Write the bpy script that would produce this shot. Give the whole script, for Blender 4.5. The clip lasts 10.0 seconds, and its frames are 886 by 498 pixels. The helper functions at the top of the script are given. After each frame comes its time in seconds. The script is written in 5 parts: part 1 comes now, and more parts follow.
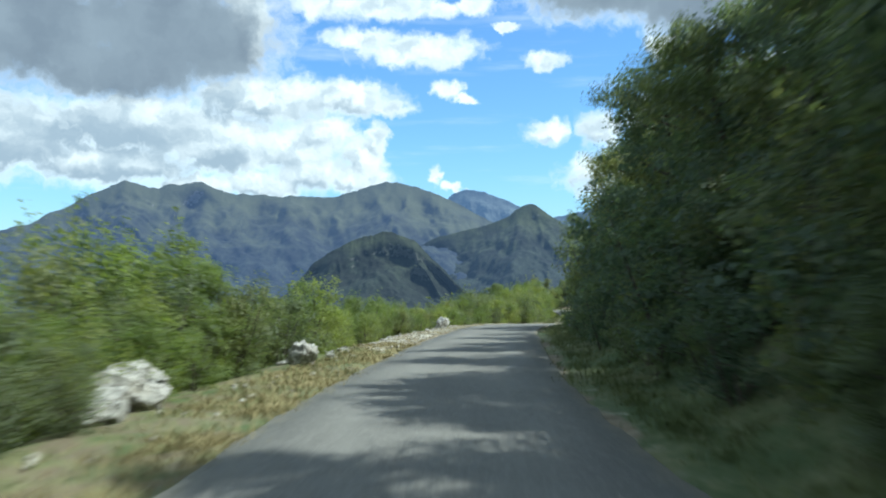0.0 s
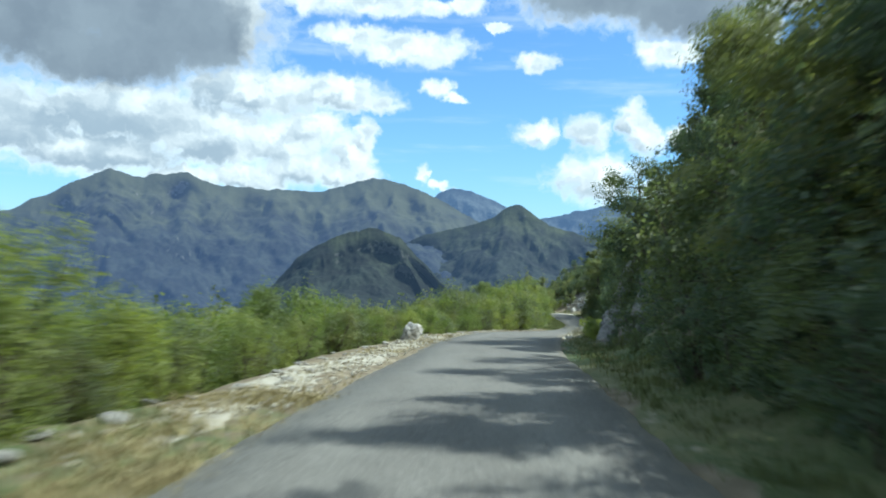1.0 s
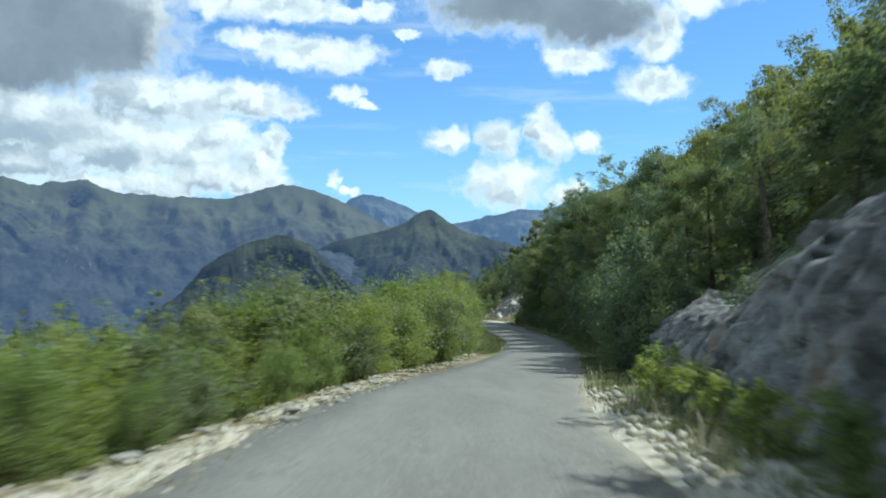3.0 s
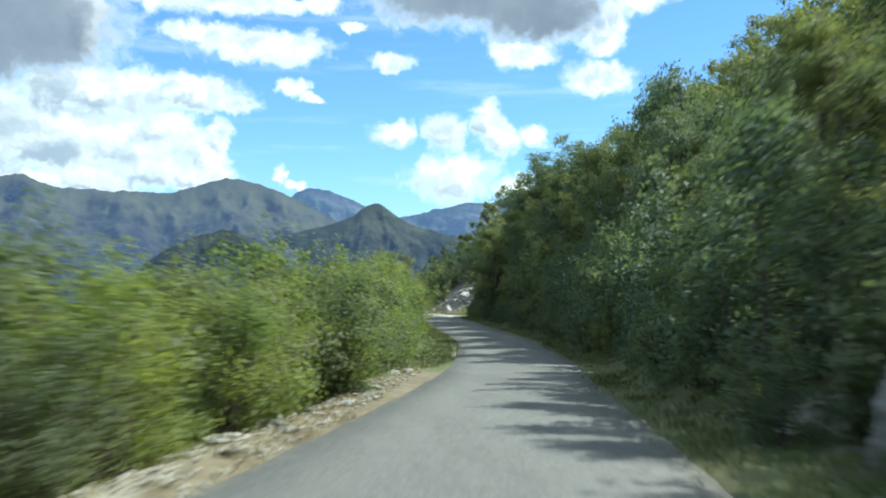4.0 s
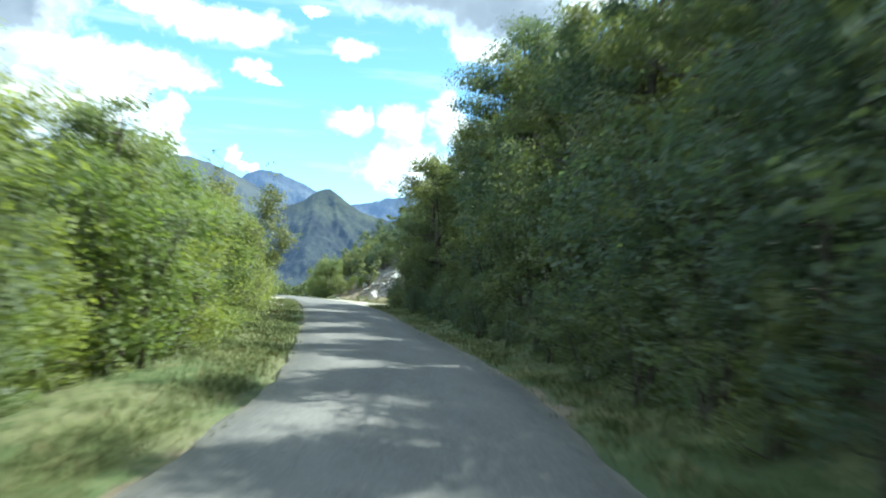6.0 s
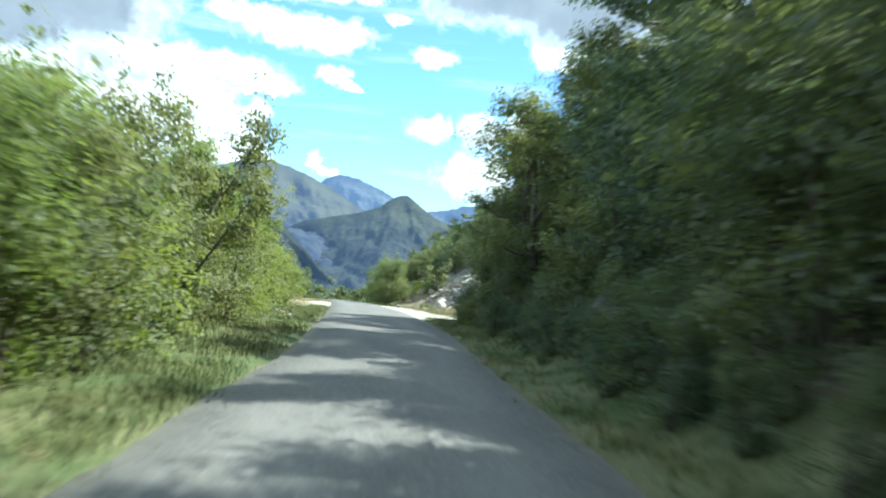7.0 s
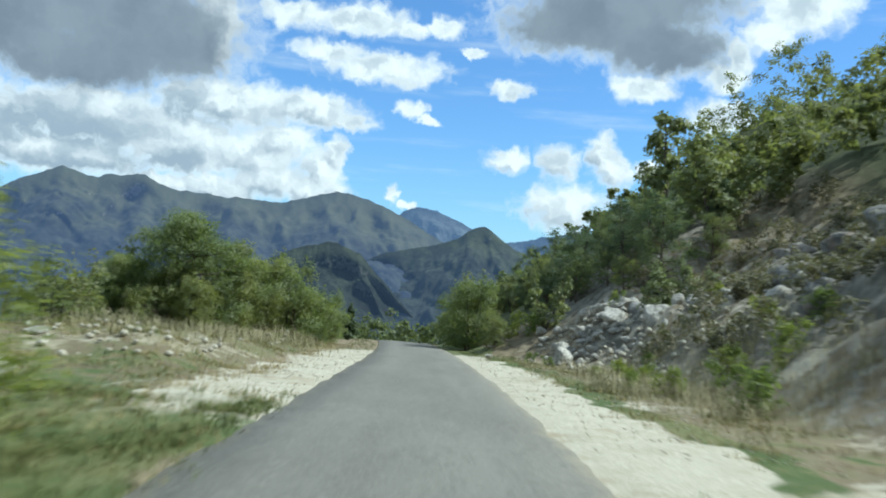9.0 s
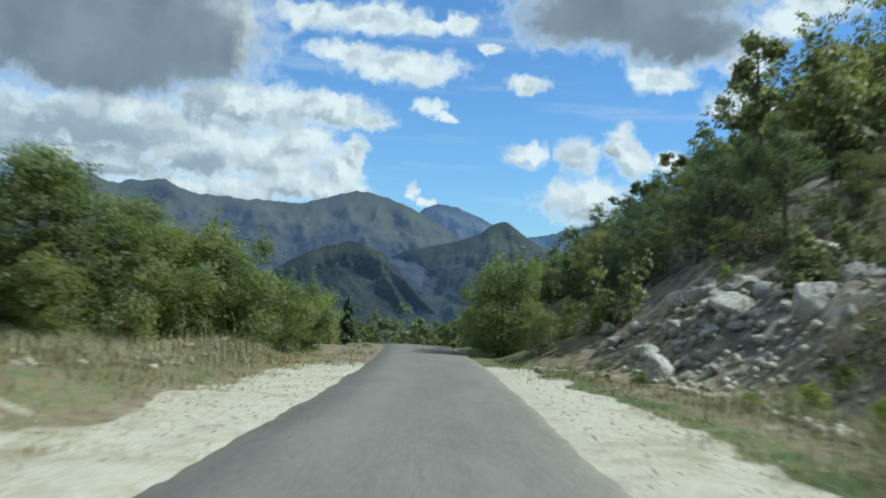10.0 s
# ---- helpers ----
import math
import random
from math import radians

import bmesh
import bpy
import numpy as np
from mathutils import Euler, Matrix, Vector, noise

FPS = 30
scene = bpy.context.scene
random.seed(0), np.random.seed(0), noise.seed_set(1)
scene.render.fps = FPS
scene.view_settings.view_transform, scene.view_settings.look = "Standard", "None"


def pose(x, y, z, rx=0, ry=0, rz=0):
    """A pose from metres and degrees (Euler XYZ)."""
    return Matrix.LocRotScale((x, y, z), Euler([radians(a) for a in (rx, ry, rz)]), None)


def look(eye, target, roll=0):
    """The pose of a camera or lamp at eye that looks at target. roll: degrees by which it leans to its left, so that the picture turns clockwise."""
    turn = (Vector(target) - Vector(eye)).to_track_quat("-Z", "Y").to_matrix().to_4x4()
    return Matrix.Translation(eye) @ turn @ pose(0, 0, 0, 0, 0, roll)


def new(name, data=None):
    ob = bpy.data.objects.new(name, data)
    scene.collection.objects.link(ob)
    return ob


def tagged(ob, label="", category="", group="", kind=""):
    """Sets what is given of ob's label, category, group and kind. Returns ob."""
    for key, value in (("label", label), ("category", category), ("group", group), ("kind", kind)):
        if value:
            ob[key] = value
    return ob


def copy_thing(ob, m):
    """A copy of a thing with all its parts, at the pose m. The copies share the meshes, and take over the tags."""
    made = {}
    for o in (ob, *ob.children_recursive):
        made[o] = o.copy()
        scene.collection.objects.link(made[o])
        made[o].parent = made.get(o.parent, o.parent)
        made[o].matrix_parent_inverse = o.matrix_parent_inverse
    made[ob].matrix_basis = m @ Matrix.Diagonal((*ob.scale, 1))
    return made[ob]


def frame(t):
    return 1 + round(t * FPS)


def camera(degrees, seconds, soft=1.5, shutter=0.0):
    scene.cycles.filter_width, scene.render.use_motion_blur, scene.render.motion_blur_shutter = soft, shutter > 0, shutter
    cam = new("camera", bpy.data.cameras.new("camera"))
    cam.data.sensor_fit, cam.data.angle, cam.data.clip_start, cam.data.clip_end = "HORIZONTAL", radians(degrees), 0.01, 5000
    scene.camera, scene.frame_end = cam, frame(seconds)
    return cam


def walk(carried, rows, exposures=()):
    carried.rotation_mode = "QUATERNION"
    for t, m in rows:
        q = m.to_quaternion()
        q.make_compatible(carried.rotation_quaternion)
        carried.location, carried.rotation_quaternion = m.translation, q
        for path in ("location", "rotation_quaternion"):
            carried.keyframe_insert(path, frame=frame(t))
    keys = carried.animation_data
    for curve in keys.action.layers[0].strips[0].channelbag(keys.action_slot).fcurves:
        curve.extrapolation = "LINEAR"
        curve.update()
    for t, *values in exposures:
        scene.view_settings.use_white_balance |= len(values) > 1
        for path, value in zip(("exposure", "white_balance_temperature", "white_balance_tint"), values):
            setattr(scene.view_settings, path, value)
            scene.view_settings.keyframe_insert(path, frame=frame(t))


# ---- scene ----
cam = camera(52.0, 10.0, soft=1.9, shutter=0.5)
PATH = [
    (0.0, pose(0.00, 0.00, 1.25, 91.42, 0.37, 1.00)),
    (0.5, pose(-0.00, 7.34, 1.00, 91.37, -0.39, 0.79)),
    (1.0, pose(0.15, 14.68, 0.75, 91.34, -1.34, 0.04)),
    (1.5, pose(0.52, 22.01, 0.52, 91.64, -2.00, -1.67)),
    (2.0, pose(1.06, 29.26, 0.30, 91.96, -1.51, -2.68)),
    (2.5, pose(1.68, 36.39, 0.05, 91.97, -0.70, -3.95)),
    (3.0, pose(2.45, 43.49, -0.22, 91.81, -0.35, -5.46)),
    (3.5, pose(3.43, 50.59, -0.53, 91.61, -0.08, -7.03)),
    (4.0, pose(4.61, 57.70, -0.88, 91.43, 0.11, -8.74)),
    (4.5, pose(6.06, 64.78, -1.27, 91.37, -0.04, -11.12)),
    (5.0, pose(7.76, 71.81, -1.69, 90.98, -0.33, -13.38)),
    (5.5, pose(9.47, 78.85, -2.06, 90.96, -1.60, -12.93)),
    (6.0, pose(11.08, 85.91, -2.37, 91.01, -3.05, -11.95)),
    (6.5, pose(12.52, 92.99, -2.62, 91.08, -4.37, -10.57)),
    (7.0, pose(13.45, 100.15, -2.81, 91.24, -4.88, -7.24)),
    (7.5, pose(14.09, 107.27, -3.00, 91.38, -4.49, -5.26)),
    (8.0, pose(14.53, 114.28, -3.14, 91.65, -4.30, -3.78)),
    (8.5, pose(14.86, 121.14, -3.23, 92.33, -4.34, -3.02)),
    (9.0, pose(15.18, 127.91, -3.30, 92.84, -4.40, -2.25)),
    (9.5, pose(15.47, 134.67, -3.46, 93.04, -4.04, -1.71)),
    (10.0, pose(15.68, 141.49, -3.71, 92.55, -2.97, -0.84)),
]
EXPOSURES = [(t, e, 5700, -5) for t, e in ((0.0, 0.58), (2.0, 0.52), (2.5, 0.42), (4.5, 0.92), (6.5, 1.41), (7.5, 1.35), (8.2, 1.0), (8.6, 0.55), (9.2, 0.36), (10.0, 0.13))]
walk(cam, PATH, EXPOSURES)

# ---- light: sun from the uphill side ----
SUN_AZ, SUN_EL = 91.0, 52.0      # degrees clockwise from +y, and above the horizon
sun_dir = Vector((math.sin(radians(SUN_AZ)) * math.cos(radians(SUN_EL)),
                  math.cos(radians(SUN_AZ)) * math.cos(radians(SUN_EL)), math.sin(radians(SUN_EL))))
sun = new("sun", bpy.data.lights.new("sun", "SUN"))
sun.data.energy, sun.data.angle, sun.data.color = 4.2, radians(0.53), (1.0, 0.95, 0.86)
sun.matrix_world = look(sun_dir * 100, (0, 0, 0))


class Nodes:
    """Short hand for building node trees."""

    def __init__(self, tree):
        self.t = tree
        tree.nodes.clear()

    def n(self, kind):
        return self.t.nodes.new(kind)

    def attribute(self, name):
        node = self.t.nodes.new("ShaderNodeAttribute")
        node.attribute_name = name
        return node.outputs["Fac"]

    def put(self, socket, value):
        if isinstance(value, bpy.types.NodeSocket):
            self.t.links.new(value, socket)
        else:
            socket.default_value = value

    def math(self, op, a, b=0.0, c=0.0, clamp=False):
        node = self.t.nodes.new("ShaderNodeMath")
        node.operation, node.use_clamp = op, clamp
        for s, v in zip(node.inputs, (a, b, c)):
            self.put(s, v)
        return node.outputs[0]

    def vec(self, op, a, b=(0, 0, 0)):
        node = self.t.nodes.new("ShaderNodeVectorMath")
        node.operation = op
        self.put(node.inputs[0], a)
        self.put(node.inputs[1], b)
        return node.outputs["Value"] if op in ("LENGTH", "DOT_PRODUCT", "DISTANCE") else node.outputs[0]

    def noise(self, vector, scale, detail=4.0, rough=0.55, distortion=0.0):
        node = self.t.nodes.new("ShaderNodeTexNoise")
        self.put(node.inputs["Vector"], vector)
        node.inputs["Scale"].default_value, node.inputs["Detail"].default_value = scale, detail
        node.inputs["Roughness"].default_value, node.inputs["Distortion"].default_value = rough, distortion
        return node

    def voronoi(self, vector, scale, feature="F1"):
        node = self.t.nodes.new("ShaderNodeTexVoronoi")
        node.feature = feature
        self.put(node.inputs["Vector"], vector)
        node.inputs["Scale"].default_value = scale
        return node

    def smooth(self, value, lo, hi, a=0.0, b=1.0):
        node = self.t.nodes.new("ShaderNodeMapRange")
        node.interpolation_type = "SMOOTHSTEP"
        for s, v in zip(node.inputs, (value, lo, hi, a, b)):
            self.put(s, v)
        return node.outputs[0]

    def mix(self, fac, a, b, blend="MIX"):
        node = self.t.nodes.new("ShaderNodeMix")
        node.data_type, node.blend_type = "RGBA", blend
        self.put(node.inputs[0], fac)
        self.put(node.inputs[6], a if isinstance(a, bpy.types.NodeSocket) else (*a, 1.0))
        self.put(node.inputs[7], b if isinstance(b, bpy.types.NodeSocket) else (*b, 1.0))
        return node.outputs[2]

    def bump(self, height, strength, distance):
        node = self.t.nodes.new("ShaderNodeBump")
        node.inputs["Strength"].default_value, node.inputs["Distance"].default_value = strength, distance
        self.put(node.inputs["Height"], height)
        return node.outputs[0]


# clouds as lobes: azimuth, elevation, half width, half height in degrees
GREY_BANK = [(-17.9, 14.3, 7.1, 3.4), (-20.9, 12.1, 5.3, 2.1), (-14.7, 13.4, 2.9, 2.1), (-27, 14.5, 8, 4), (-18, 19, 8, 4)]
GREY_EDGE = [(-12.9, 14.8, 1.5, 2.6), (-13.5, 17.5, 1.6, 2.0)]
LONG_BAND = [(-19.3, 8.9, 7.1, 2.1), (-12.0, 10.6, 5.3, 1.5), (-7.3, 10.8, 3.6, 1.1), (-4.8, 10.3, 1.9, 0.6), (-21.1, 6.5, 5.3, 1.4),
             (-14.6, 7.8, 4.6, 2.1), (-10.3, 7.8, 3.6, 1.5), (-8.6, 8.9, 2.3, 0.9), (-9.3, 6.3, 2.5, 1.2), (-12.3, 5.5, 3.2, 0.9),
             (-6.0, 7.2, 1.4, 1.4), (-5.2, 8.3, 0.9, 1.1), (-6.5, 5.9, 2.5, 0.8), (-16.0, 5.4, 3.0, 0.7), (-27, 8.0, 6, 2.4)]
PUFFS = [(-1.4, 6.1, 0.4, 0.8), (-0.4, 5.2, 0.8, 0.3), (-4.3, 16.5, 3.2, 1.2), (-8.2, 16.4, 2.9, 0.9), (-2.5, 13.7, 4.2, 1.1), (-6.0, 14.3, 2.7, 0.7),
         (-1.1, 16.2, 1.5, 0.6), (1.2, 16.4, 1.2, 0.8), (3.1, 15.1, 1.0, 0.3), (5.5, 13.1, 1.4, 0.6), (-0.6, 11.4, 0.95, 0.65), (0.4, 10.8, 0.8, 0.35)]
CUMULUS = [(5.7, 8.8, 1.5, 0.8), (8.9, 8.7, 1.4, 1.2), (11.5, 9.5, 1.1, 1.3), (12.3, 8.4, 1.4, 1.2), (14.4, 8.4, 0.9, 0.7), (9.3, 5.9, 2.9, 1.6), (13.5, 5.4, 1.4, 0.9)]
DARK_BANK = [(10.6, 17.0, 6.6, 2.0), (15.0, 15.8, 4.2, 1.9), (12.5, 19.5, 8.0, 3.5)]
DARK_EDGE = [(13.8, 13.5, 2.2, 0.9), (18.6, 14.2, 1.3, 1.0), (19.2, 15.4, 1.0, 1.2), (20.9, 16.6, 1.7, 1.0), (18.6, 11.9, 2.3, 0.9), (23, 18.5, 3, 2)]


def build_world():
    world = bpy.data.worlds.new("sky")
    scene.world = world
    world.use_nodes = True
    N = Nodes(world.node_tree)
    sky = N.n("ShaderNodeTexSky")
    sky.sky_type, sky.sun_disc, sky.sun_elevation, sky.sun_rotation = "NISHITA", False, radians(SUN_EL), radians(SUN_AZ)
    sky.altitude, sky.air_density, sky.dust_density, sky.ozone_density = 300, 1.0, 0.6, 1.6
    way = N.n("ShaderNodeTexCoord").outputs["Generated"]
    sep = N.n("ShaderNodeSeparateXYZ")
    N.put(sep.inputs[0], way)
    az = N.math("MULTIPLY", N.math("ARCTAN2", sep.outputs[0], sep.outputs[1]), 57.2958)
    el = N.math("MULTIPLY", N.math("ARCSINE", sep.outputs[2]), 57.2958)
    place = N.n("ShaderNodeCombineXYZ")
    N.put(place.inputs[0], az)
    N.put(place.inputs[1], el)
    flat = place.outputs[0]
    # billowing outline: the plane is warped by two sizes of noise
    warp1 = N.vec("SUBTRACT", N.noise(flat, 0.45, 3, 0.5).outputs["Color"], (0.5, 0.5, 0.5))
    warp2 = N.vec("SUBTRACT", N.noise(flat, 1.5, 4, 0.52).outputs["Color"], (0.5, 0.5, 0.5))
    p = N.vec("ADD", flat, N.vec("MULTIPLY", warp1, (2.0, 1.2, 0)))
    p = N.vec("ADD", p, N.vec("MULTIPLY", warp2, (1.3, 1.0, 0)))

    def field(lobes, shift=(0, 0)):
        total = None
        for a, e, w, h in lobes:
            d = N.vec("LENGTH", N.vec("MULTIPLY", N.vec("SUBTRACT", p, (a - shift[0], e - shift[1], 0)), (1 / w, 1 / h, 0)))
            total = d if total is None else N.math("SMOOTH_MIN", total, d, 0.25)
        return N.math("SUBTRACT", 1.12, total)

    grey = field(GREY_BANK + DARK_BANK)
    white = field(LONG_BAND + GREY_EDGE + DARK_EDGE)
    crisp = field(PUFFS + CUMULUS)
    fine = N.noise(p, 0.95, 6, 0.54).outputs["Fac"]
    rough = N.math("MULTIPLY", N.math("SUBTRACT", fine, 0.5), 1.1)
    # outside the lobes' part the sky goes on unseen, its cloud thickened to lift the shade
    away = N.smooth(N.math("ABSOLUTE", az), 32, 45)
    high = N.smooth(el, 21, 28)
    rest = N.math("MULTIPLY", N.math("MAXIMUM", away, high), N.smooth(el, -1, 6))
    broken = N.math("MULTIPLY", N.math("SUBTRACT", N.noise(flat, 0.09, 6, 0.55).outputs["Fac"], 0.5), 2.5)
    broken = N.math("SUBTRACT", N.math("MULTIPLY", N.math("ADD", broken, 1.4), rest), 0.5)
    whole = N.math("MAXIMUM", N.math("MAXIMUM", grey, white), N.math("MAXIMUM", crisp, broken))
    body = N.math("ADD", whole, rough)
    crisp_cover = N.smooth(N.math("ADD", crisp, rough), -0.15, 0.6)
    veil = N.math("ADD", N.math("MAXIMUM", N.math("MAXIMUM", grey, white), broken), N.math("MULTIPLY", rough, 0.8))
    cover = N.math("MAXIMUM", crisp_cover, N.smooth(veil, -0.2, 0.5))
    wisps = N.math("MULTIPLY", N.smooth(N.noise(N.vec("MULTIPLY", flat, (0.12, 1.0, 1)), 0.5, 5, 0.6).outputs["Fac"], 0.52, 0.75), 0.3)
    cover = N.math("MAXIMUM", cover, N.math("MULTIPLY", wisps, N.smooth(el, 2, 5)))
    # thick cloud is grey underneath, thin edges and the sunward side are white
    shade = N.smooth(N.math("ADD", grey, N.math("MULTIPLY", rough, 0.25)), -0.05, 0.6)
    puff = N.noise(N.vec("ADD", p, (0.3, 0.5, 0)), 0.30, 4, 0.45).outputs["Fac"]
    sunward = N.math("MAXIMUM", field(LONG_BAND + CUMULUS, (0.5, 0.7)), N.math("MULTIPLY", grey, 0.6))
    hidden = N.math("SUBTRACT", sunward, N.math("MAXIMUM", white, crisp))
    hidden = N.math("ADD", hidden, N.math("MULTIPLY", N.math("SUBTRACT", puff, 0.5), 1.3))
    hidden = N.math("ADD", hidden, N.smooth(az, -9, -20, 0.0, 0.5))
    strata = N.noise(N.vec("MULTIPLY", p, (0.3, 1.0, 1)), 0.75, 5, 0.55).outputs["Fac"]
    hidden = N.math("ADD", hidden, N.math("MULTIPLY", N.math("SUBTRACT", strata, 0.5), N.smooth(az, -6, -16, 0.3, 1.3)))
    soft_shade = N.math("MULTIPLY", N.smooth(hidden, -0.35, 0.75), N.smooth(body, 0.12, 0.6))
    billow = N.noise(N.vec("ADD", p, (7.0, 3.0, 0)), 0.55, 6, 0.52).outputs["Fac"]
    depth = N.smooth(body, 0.15, 1.0)
    lit = N.mix(N.math("MULTIPLY", N.smooth(billow, 0.62, 0.36), N.math("ADD", N.math("MULTIPLY", depth, 0.6), 0.3)), (1.04, 1.04, 1.04), (0.60, 0.655, 0.72))
    colour = N.mix(soft_shade, lit, (0.42, 0.485, 0.57))
    colour = N.mix(shade, colour, N.mix(N.smooth(puff, 0.3, 0.7), (0.245, 0.28, 0.34), (0.33, 0.37, 0.43)))
    back_sky, back_cloud = N.n("ShaderNodeBackground"), N.n("ShaderNodeBackground")
    tint = N.mix(1.0, sky.outputs[0], (0.78, 1.0, 1.28), "MULTIPLY")
    N.put(back_sky.inputs[0], tint)
    back_sky.inputs[1].default_value = 0.1
    N.put(back_cloud.inputs[0], colour)
    back_cloud.inputs[1].default_value = 0.75
    mixer, out = N.n("ShaderNodeMixShader"), N.n("ShaderNodeOutputWorld")
    N.put(mixer.inputs[0], cover)
    N.put(mixer.inputs[1], back_sky.outputs[0])
    N.put(mixer.inputs[2], back_cloud.outputs[0])
    N.put(out.inputs[0], mixer.outputs[0])


build_world()


# ---- materials ----
def material(name):
    m = bpy.data.materials.new(name)
    m.use_nodes = True
    N = Nodes(m.node_tree)
    bsdf, out = N.n("ShaderNodeBsdfPrincipled"), N.n("ShaderNodeOutputMaterial")
    N.put(out.inputs[0], bsdf.outputs[0])
    bsdf.inputs["Roughness"].default_value = 0.9
    bsdf.inputs["Specular IOR Level"].default_value = 0.25
    pos = N.n("ShaderNodeNewGeometry").outputs["Position"]
    return m, N, bsdf, pos


def asphalt_material():
    m, N, b, pos = material("asphalt")
    across = N.attribute("across")
    grain = N.noise(pos, 70, 2, 0.7).outputs["Fac"]
    chips = N.voronoi(pos, 42).outputs["Color"]
    chip = N.n("ShaderNodeSeparateXYZ")
    N.put(chip.inputs[0], chips)
    patch = N.noise(N.vec("MULTIPLY", pos, (1.2, 0.25, 1)), 0.9, 5, 0.6).outputs["Fac"]
    mottle = N.noise(N.vec("MULTIPLY", pos, (1, 0.6, 1)), 3.4, 5, 0.68).outputs["Fac"]
    fine = N.noise(pos, 14, 4, 0.7).outputs["Fac"]
    c = N.mix(N.smooth(patch, 0.3, 0.7), (0.145, 0.138, 0.125), (0.198, 0.19, 0.172))
    c = N.mix(N.math("MULTIPLY", N.smooth(mottle, 0.52, 0.72), 0.45), c, (0.115, 0.11, 0.102))
    c = N.mix(N.math("MULTIPLY", N.smooth(fine, 0.4, 0.75), 0.4), c, (0.29, 0.28, 0.255))
    c = N.mix(N.math("MULTIPLY", N.smooth(chip.outputs[0], 0.55, 0.95), 0.45), c, (0.33, 0.32, 0.295))
    c = N.mix(N.math("MULTIPLY", N.smooth(grain, 0.45, 0.7), 0.45), c, (0.065, 0.064, 0.062))
    # two polished wheel tracks, dust along the broken edges
    wheel = N.math("ABSOLUTE", N.math("SUBTRACT", N.math("ABSOLUTE", N.math("SUBTRACT", across, 0.5)), 0.22))
    c = N.mix(N.math("MULTIPLY", N.smooth(wheel, 0.11, 0.02), N.smooth(patch, 0.35, 0.7, 0.1, 0.4)), c, (0.225, 0.218, 0.2))
    rim = N.math("ABSOLUTE", N.math("SUBTRACT", across, 0.5))
    dust = N.math("ADD", rim, N.math("MULTIPLY", N.math("SUBTRACT", mottle, 0.5), 0.16))
    c = N.mix(N.math("MULTIPLY", N.smooth(dust, 0.43, 0.51), 0.6), c, (0.31, 0.28, 0.215))
    tear = N.noise(N.vec("MULTIPLY", pos, (1, 0.35, 1)), 1.1, 6, 0.7).outputs["Fac"]
    crack = N.smooth(N.math("ABSOLUTE", N.math("SUBTRACT", tear, 0.5)), 0.006, 0.0015)
    c = N.mix(N.math("MULTIPLY", crack, N.smooth(patch, 0.5, 0.62, 0.0, 0.6)), c, (0.05, 0.048, 0.045))
    N.put(b.inputs["Base Color"], c)
    b.inputs["Roughness"].default_value = 0.86
    N.put(b.inputs["Normal"], N.bump(N.math("ADD", grain, N.math("ADD", fine, chip.outputs[1])), 0.5, 0.012))
    return m


